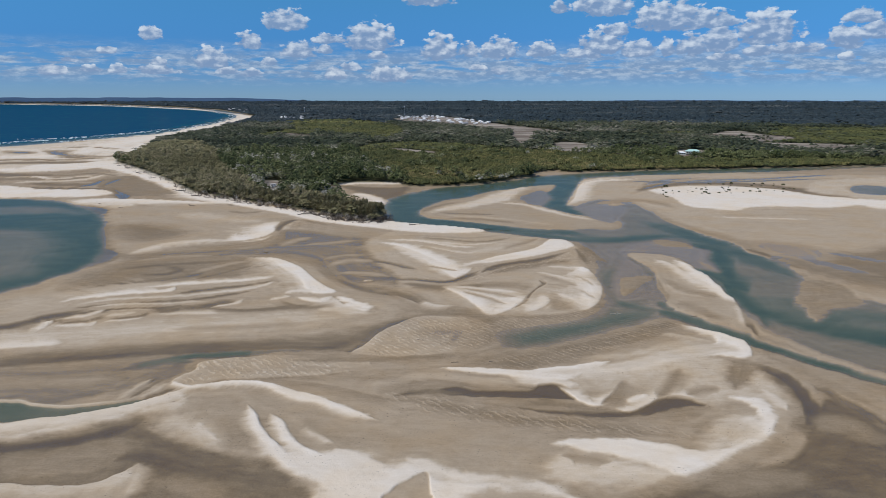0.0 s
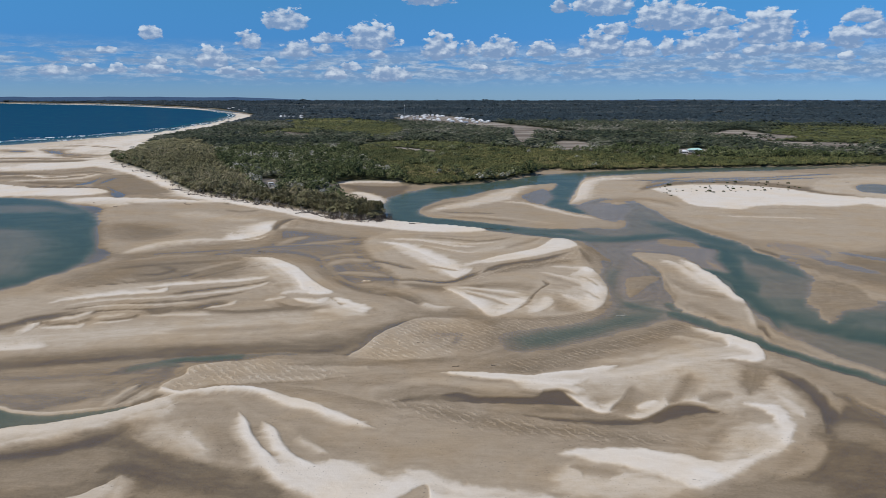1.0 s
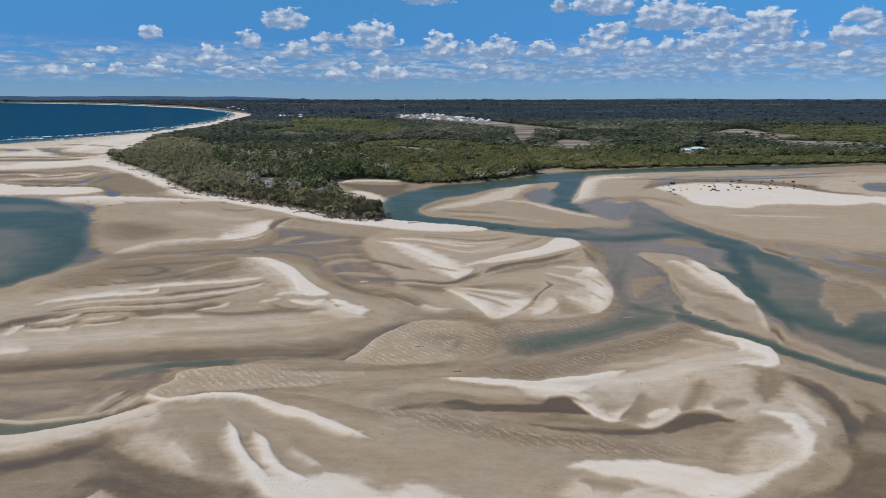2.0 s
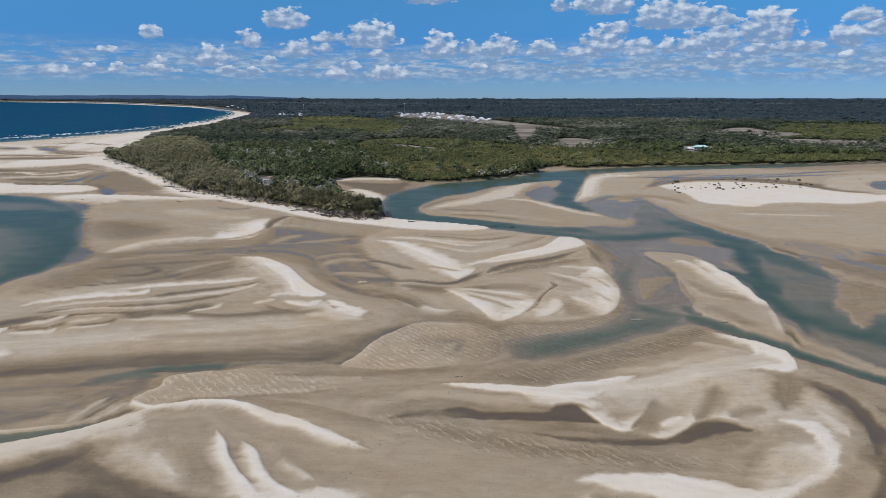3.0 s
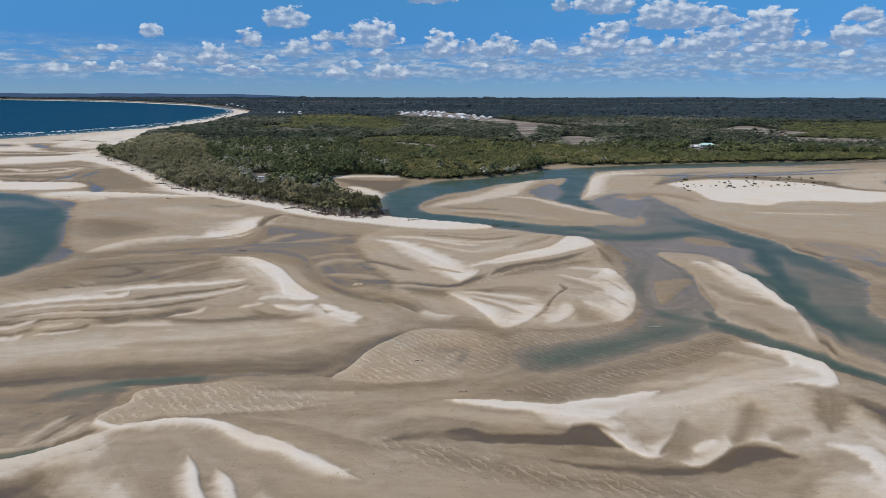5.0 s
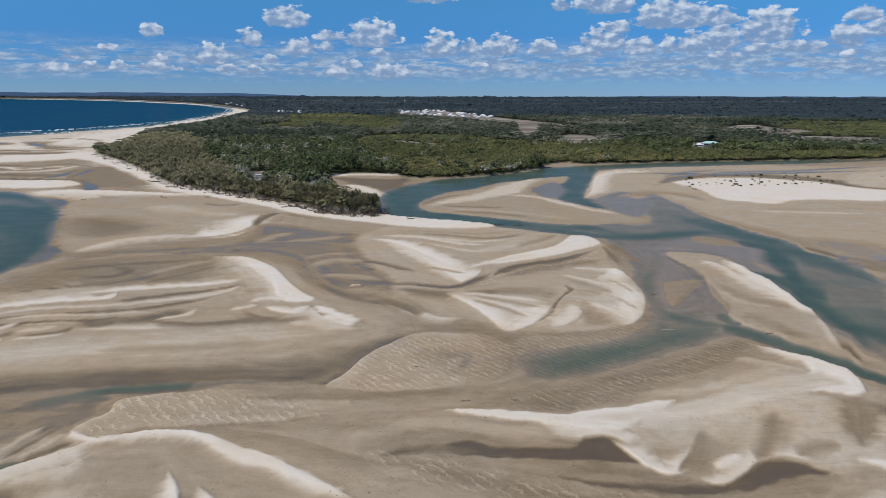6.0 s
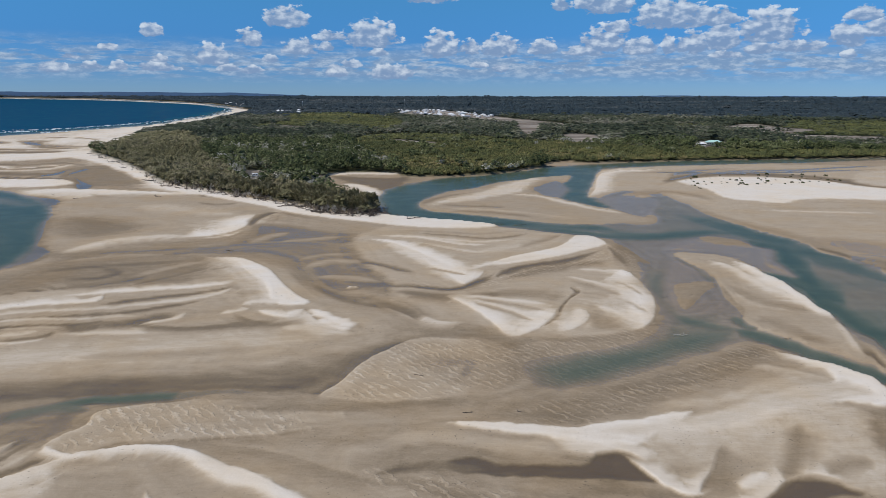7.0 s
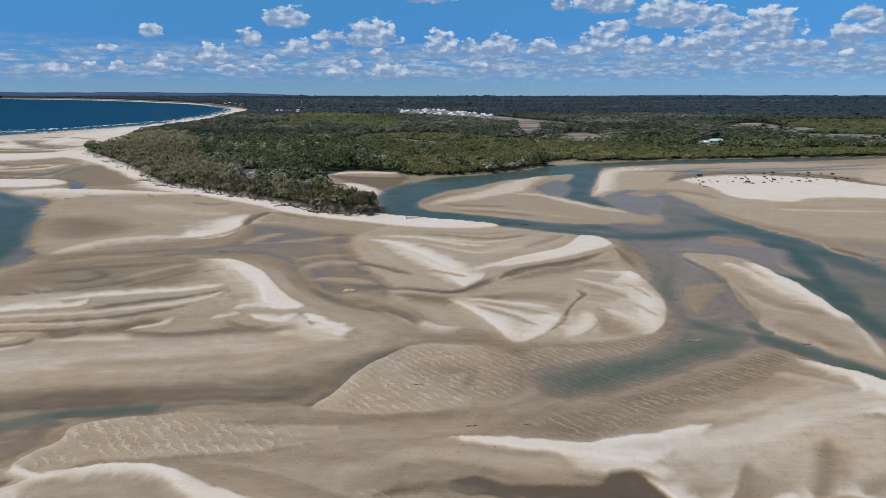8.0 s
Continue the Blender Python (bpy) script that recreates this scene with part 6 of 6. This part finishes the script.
def make_log(seed, length, thick, mat, roots):
    rnd = random.Random(seed)
    log = new("driftwood")
    bm = bmesh.new()
    pts = [Vector((length * (k / 5 - 0.5), rnd.uniform(-0.08, 0.08) * length, thick * 0.8 + (0.12 * k if roots else 0.0) * rnd.random())) for k in range(6)]
    tube(bm, pts, [thick * f for f in (1.0, 0.9, 0.8, 0.65, 0.5, 0.3)], 7)
    part("log", bm, mat, log)
    for k in range(3 if not roots else 9):
        bm = bmesh.new()
        at = pts[rnd.randint(2, 4)] if not roots else pts[0]
        a = rnd.uniform(0, 6.28)
        way = Vector((math.cos(a), math.sin(a), rnd.uniform(0.1, 1.3))) if not roots else Vector((-0.5, math.cos(a), math.sin(a) + 0.4))
        reach = length * rnd.uniform(0.15, 0.32)
        tube(bm, [at, at + way * reach * 0.5 + Vector((0, 0, 0.05)), at + way * reach], [thick * 0.45, thick * 0.3, thick * 0.1], 5)
        part("root" if roots else "branch", bm, mat, log)
    return tagged(log, "weathered driftwood trunk with roots lying on the sand" if roots else "bare driftwood log with broken branches on the sand",
                  "driftwood", "driftwood on the beach")


logs = [make_log(1, 5.0, 0.22, DRIFT, True), make_log(2, 6.5, 0.20, DRIFT, False), make_log(3, 3.6, 0.15, DRIFT, False),
        make_log(4, 7.5, 0.26, DRIFT, True), make_log(5, 4.5, 0.16, PALE_DRIFT, False), make_log(6, 2.4, 0.14, DRIFT, True)]
# pieces at (-268, 510) and (-410, 831) stand for unidentified dark specks
LOGS = [(-193, 502), (-18, 421), (-28, 437), (28, 408), (39, 406), (-243, 491), (-95, 342), (-5.9, 204.8), (17.1, 185.5), (5.6, 184.9), (68, 235.6), (-268, 510), (-410, 831), (75, 274), (-127, 506), (379, 640), (97.1, 233.1), (-92, 469), (-159, 517)]
for i, (x, y) in enumerate(LOGS):
    src = logs[(0, 3, 5, 1, 1, 2, 2, 2, 5, 2, 4, 5, 5, 2, 3, 2, 2, 0, 3)[i]]
    if i in (0, 1, 3, 10, 2, 5):
        src.matrix_world = pose(x, y, max(ground_z(x, y), -0.1), 0, 0, rnd.uniform(-25, 25))
        continue
    place(src, x, y, max(ground_z(x, y), -0.1), rnd.uniform(-25, 25), 1.0 if y > 300 else 0.65)
for i in range(200):
    u = rnd.uniform(0, 1) ** 0.55
    k = min(int(u * (len(front) - 1)), len(front) - 2)
    a, b = front[k], front[k + 1]
    n = np.array([-(b - a)[1], (b - a)[0]]) / (np.hypot(*(b - a)) + 1e-6)
    p = a + (b - a) * rnd.random() - n * (1.5 + 9.0 * rnd.random() ** 1.3)
    place(logs[rnd.choice((0, 1, 2, 3, 5, 5, 4))], p[0], p[1], ground_z(*p) - 0.05, rnd.uniform(0, 360), rnd.uniform(0.8, 1.6))


def make_dead_bush(seed, size, mat):
    rnd = random.Random(seed)
    bush = new("dead_shrub")
    for k in range(5):
        a, lean = rnd.uniform(0, 6.28), rnd.uniform(0.3, 1.2)
        way = Vector((math.cos(a) * lean, math.sin(a) * lean, 1)).normalized()
        bm = bmesh.new()
        tip = way * size
        tube(bm, [Vector((0, 0, -0.1)), tip * 0.5 + Vector((0, 0, 0.1)), tip], [0.09, 0.06, 0.02], 4)
        for j in range(6):
            at = tip * rnd.uniform(0.3, 0.9)
            w = Vector((rnd.uniform(-1, 1), rnd.uniform(-1, 1), rnd.uniform(-0.2, 0.9))) * size * 0.4
            tube(bm, [at, at + w * 0.6 + Vector((0, 0, 0.08)), at + w], [0.045, 0.03, 0.012], 3)
        part("branch", bm, mat, bush)
    return tagged(bush, "dead grey-brown shrub with bare branches on the beach", "dead shrub", "dead shrubs under the she-oaks")


dead = [make_dead_bush(41, 2.6, DRIFT), make_dead_bush(42, 3.4, BARK), make_dead_bush(43, 2.0, DRIFT), make_dead_bush(44, 3.0, PALE_DRIFT)]
for i in range(170):
    u = rnd.uniform(0, 1) ** 0.55
    k = min(int(u * (len(front) - 1)), len(front) - 2)
    a, b = front[k], front[k + 1]
    n = np.array([-(b - a)[1], (b - a)[0]]) / (np.hypot(*(b - a)) + 1e-6)
    p = a + (b - a) * rnd.random() - n * (0.5 + 7.0 * rnd.random() ** 1.4)
    if i < 4:
        dead[i].matrix_world = pose(p[0], p[1], ground_z(*p), 0, 0, 0)
    else:
        place(dead[rnd.choice((0, 1, 2, 2, 3))], p[0], p[1], ground_z(*p), rnd.uniform(0, 360), rnd.uniform(0.7, 1.5))


def make_shrub(seed, size):
    rnd = random.Random(seed)
    bush = new("mangrove_shrub")
    bm = bmesh.new()
    for k in range(4):
        a = rnd.uniform(0, 6.28)
        tube(bm, [(0, 0, -0.1), (0.2 * size * math.cos(a), 0.2 * size * math.sin(a), 0.3 * size), (0.4 * size * math.cos(a), 0.4 * size * math.sin(a), 0.6 * size)],
             [0.06, 0.04, 0.02], 4)
    part("stems", bm, BARK, bush)
    bm = bmesh.new()
    for k in range(70):
        a, u = rnd.uniform(0, 6.28), rnd.uniform(0.15, 1)
        r = size * 0.75 * math.sqrt(1 - (u - 0.35) ** 2) * rnd.uniform(0.4, 1)
        spray(bm, Vector((r * math.cos(a), r * math.sin(a), u * size * 0.7)), Vector((math.cos(a), math.sin(a), rnd.uniform(0, 1))), 0.45 * size, 0.16 * size)
    crown = part("leaves", bm, WOODS, bush, "dark green leaves")
    hue_layer(crown.data, 0.2)
    return tagged(bush, "small dark mangrove shrub on the pale sandbank", "shrub", "shrubs on the sandbank")


SHRUB_BANK = [(193, 610), (234, 639), (280, 648), (329, 636), (302, 580), (268, 569), (224, 569), (185, 551)]
bank = spline(SHRUB_BANK, True, 6)
shrubs = [make_shrub(21 + k, s) for k, s in enumerate((1.1, 1.6, 2.3))]
lo, hi = bank.min(0), bank.max(0)
done = 0
while done < 70:
    x, y = rnd.uniform(lo[0], hi[0]), rnd.uniform(lo[1], hi[1])
    if not inside(np.array([x]), np.array([y]), bank)[0] or ground_z(x, y) < 0.02:
        continue
    if done < 3:
        shrubs[done].matrix_world = pose(x, y, ground_z(x, y), 0, 0, 0)
    else:
        place(shrubs[rnd.choice((0, 0, 0, 0, 1, 1, 2))], x, y, ground_z(x, y), rnd.uniform(0, 360), rnd.uniform(0.35, 0.85))
    done += 1


def make_house(length, width, wall_h, pitch, roof_mat, windows, label, group=""):
    """A house with a hipped sheet roof that overhangs its walls."""
    house = new("house")
    bm = bmesh.new()
    box(bm, (-length / 2, -width / 2, -0.5), (length / 2, width / 2, wall_h))
    part("wall", bm, WALL, house)
    bm = bmesh.new()
    o, top = 0.7, wall_h + pitch
    L2, W2 = length / 2 + o, width / 2 + o
    lower = [bm.verts.new((x, y, wall_h - 0.1)) for x, y in ((-L2, -W2), (L2, -W2), (L2, W2), (-L2, W2))]
    under = [bm.verts.new((v.co.x, v.co.y, wall_h - 0.3)) for v in lower]
    ridge = [bm.verts.new((-L2 + W2, 0, top)), bm.verts.new((L2 - W2, 0, top))]
    for f in ((lower[0], lower[1], ridge[1], ridge[0]), (lower[1], lower[2], ridge[1]), (lower[2], lower[3], ridge[0], ridge[1]), (lower[3], lower[0], ridge[0])):
        bm.faces.new(f)
    for k in range(4):
        bm.faces.new((under[k], under[(k + 1) % 4], lower[(k + 1) % 4], lower[k]))
    bm.faces.new(under[::-1])
    part("roof", bm, roof_mat, house)
    for k in range(windows):
        x = -length / 2 + length * (k + 0.5) / windows
        win = bmesh.new()
        box(win, (x - 0.8, -width / 2 - 0.06, 0.9), (x + 0.8, -width / 2 + 0.05, 2.1))
        part("window", win, GLASS, house)
    return tagged(house, label, "house", group)


def verandah(house, length, width, wall_h):
    bm = bmesh.new()
    box(bm, (-length / 2 - 0.5, -width / 2 - 2.6, wall_h - 0.35), (length / 2 + 0.5, -width / 2 - 0.3, wall_h - 0.2))
    part("verandah_roof", bm, ROOF_TEAL, house)
    for k in range(8):
        bm = bmesh.new()
        x = -length / 2 + length * k / 7
        box(bm, (x - 0.08, -width / 2 - 2.5, -0.4), (x + 0.08, -width / 2 - 2.34, wall_h - 0.35))
        part("post", bm, WHITE, house)


FARM = (343, 972)
fz = ground_z(*FARM)
farm = make_house(19, 8, 3.4, 2.4, ROOF_TEAL, 6, "long white house with a pale green sheet roof among trees")
verandah(farm, 19, 8, 3.4)
farm.matrix_world = pose(FARM[0] + 8, FARM[1], fz + 1.8, 0, 0, -8)
wing = make_house(11, 7, 3.0, 1.8, ROOF_WHITE, 4, "low white outbuilding with a pale roof beside the long house")
wing.matrix_world = pose(FARM[0] - 10, FARM[1] - 6, fz + 0.6, 0, 0, -8)

kinds = [make_house(17, 12, 3.2, 2.6, ROOF_WHITE, 0, "white-roofed town house among the trees", "houses of the township"),
         make_house(22, 14, 3.4, 3.0, ROOF_WHITE, 0, "large white-roofed town house among the trees", "houses of the township"),
         make_house(15, 10, 3.2, 2.4, ROOF_GREY, 0, "grey-roofed town house among the trees", "houses of the township")]
spots = []
for points, many in (([(-187, 2465), (-107, 2734), (14, 2517), (103, 2196), (128, 2077), (97, 2004), (13, 2078), (-78, 2237)], 80), ([(-629, 2545), (-579, 2603), (-492, 2503), (-477, 2358), (-553, 2355)], 12), ([(-1089, 3391), (-1054, 3475), (-868, 3128), (-903, 3055)], 9)):
    ring = spline(points, True, 6)
    lo, hi = ring.min(0), ring.max(0)
    n, tries = 0, 0
    while n < many and tries < 4000:
        tries += 1
        x, y = rnd.uniform(lo[0], hi[0]), rnd.uniform(lo[1], hi[1])
        if inside(np.array([x]), np.array([y]), ring)[0] and all((x - a) ** 2 + (y - b) ** 2 > 19 ** 2 for a, b in spots):
            spots.append((x, y))
            n += 1
for i, (x, y) in enumerate(spots):
    src = kinds[i] if i < 3 else kinds[rnd.choice((0, 0, 1, 1, 2))]
    z = float(1.6 + rise(np.array(x), np.array(y))) + (3.5 if i > 79 else 1.2)
    if i < 3:
        src.matrix_world = pose(x, y, z, 0, 0, rnd.uniform(-30, 30))
    else:
        place(src, x, y, z, rnd.choice((0, 90)) + rnd.uniform(-20, 20), rnd.uniform(0.5, 0.85))


def make_mast(x, y, height):
    mast = new("radio_mast")
    bm = bmesh.new()
    for k in range(3):
        a = 2.094 * k
        tube(bm, [(1.2 * math.cos(a), 1.2 * math.sin(a), 0), (0.35 * math.cos(a), 0.35 * math.sin(a), height)], [0.22, 0.14], 5)
    part("tower", bm, STEEL, mast)
    bm = bmesh.new()
    for k in range(14):
        h, r = height * k / 14, 1.2 - 0.85 * k / 14
        p = [(r * math.cos(2.094 * j), r * math.sin(2.094 * j), h + (height / 14 if j % 2 else 0)) for j in range(3)]
        for j in range(3):
            tube(bm, [p[j], p[(j + 1) % 3]], [0.08, 0.08], 4)
    part("bracing", bm, STEEL, mast)
    bm = bmesh.new()
    box(bm, (-1.4, -1.4, height - 3), (1.4, 1.4, height - 0.5), 0.2)
    part("antenna", bm, WHITE, mast)
    mast.matrix_world = pose(x, y, float(1.5 + rise(np.array(x), np.array(y))))
    tagged(mast, "tall thin lattice radio mast above the township", "mast")


make_mast(*(-168, 2674), 40)
make_mast(*(-610, 2951), 26)


def make_van():
    van = new("camper_van")
    bm = bmesh.new()
    box(bm, (-2.7, -1.05, 0.45), (2.1, 1.05, 2.75), 0.16)
    box(bm, (2.0, -1.0, 0.45), (2.9, 1.0, 1.55), 0.2)
    part("body", bm, WHITE, van)
    for lo, hi in (((-1.9, -1.08, 1.5), (-0.5, -1.0, 2.1)), ((0.1, -1.08, 1.5), (1.5, -1.0, 2.1)), ((2.06, -0.85, 1.6), (2.16, 0.85, 2.3))):
        bm = bmesh.new()
        box(bm, lo, hi)
        part("window", bm, GLASS, van)
    for x in (-1.7, 1.9):
        for y in (-0.98, 0.98):
            bm = bmesh.new()
            tube(bm, [(x, y - 0.12, 0.36), (x, y + 0.12, 0.36)], [0.36, 0.36], 14)
            wheel = part("wheel", bm, RUBBER, van)
            bm = bmesh.new()
            tube(bm, [(x, y - 0.14, 0.36), (x, y + 0.14, 0.36)], [0.2, 0.2], 10)
            part("rim", bm, STEEL, wheel)
    return tagged(van, "white camper van parked on a clearing among trees", "van")


VAN = (-157, 607)
make_van().matrix_world = pose(VAN[0], VAN[1], ground_z(*VAN), 0, 0, 15)


# ---- breakers ----
def surf(lines):
    """Broken lines of white water along the shore of the bay."""
    vs, fs = [], []
    for j, points in enumerate(lines * 2):
        path = spline(points, False, 60)
        # later rows of breakers stand further out
        path = path + (j // len(lines)) * np.array([-16.0, 5.0]) + 9 * (fbm(path / 60, path[:, ::-1] / 45, 85 + j) - 0.5)
        wide = 0.6 + 3.6 * fbm(np.arange(len(path)) / 4.0, np.full(len(path), j * 7.0), 81)
        show = fbm(np.arange(len(path)) / 4.0, np.full(len(path), j * 3.0), 83) > 0.55
        for i in range(len(path) - 1):
            if not show[i]:
                continue
            a, b = path[i], path[i + 1]
            t = (b - a) / (np.hypot(*(b - a)) + 1e-6)
            n = np.array([-t[1], t[0]])
            base = len(vs)
            for p, w in ((a, wide[i] * show[max(i - 1, 0)]), (b, wide[i + 1] * show[i + 1])):
                z = float(rise(np.array(p[0]), np.array(p[1])))
                for off, up in ((-0.5, 0.05), (-0.1, 0.45), (0.5, 0.05)):
                    q = p + n * w * off
                    vs.append((q[0], q[1], z + up))
            fs += [(base, base + 1, base + 4, base + 3), (base + 1, base + 2, base + 5, base + 4)]
    v = np.array(vs)
    tagged(sheet_mesh("surf", v[:, 0], v[:, 1], v[:, 2], np.array(fs), FOAM), "broken white lines of surf along the bay", "surf", kind="stuff")


surf([[(-829, 1171), (-798, 1214), (-786, 1277), (-751, 1311)],
        [(-837, 1344), (-770, 1364), (-743, 1423), (-717, 1576)],
        [(-739, 1463), (-711, 1624), (-669, 1761), (-690, 2019)],
        [(-701, 1849), (-715, 2090), (-765, 2385), (-815, 2636), (-904, 2859), (-1066, 3172)],
        [(-726, 1247), (-698, 1313), (-696, 1424)],
        [(-858, 1213), (-807, 1260), (-772, 1328)],
        [(-768, 1383), (-725, 1485), (-696, 1650)],
        [(-736, 1649), (-694, 1789), (-710, 2053)],
        [(-2012, 3849), (-1896, 3935), (-1671, 3859)]])
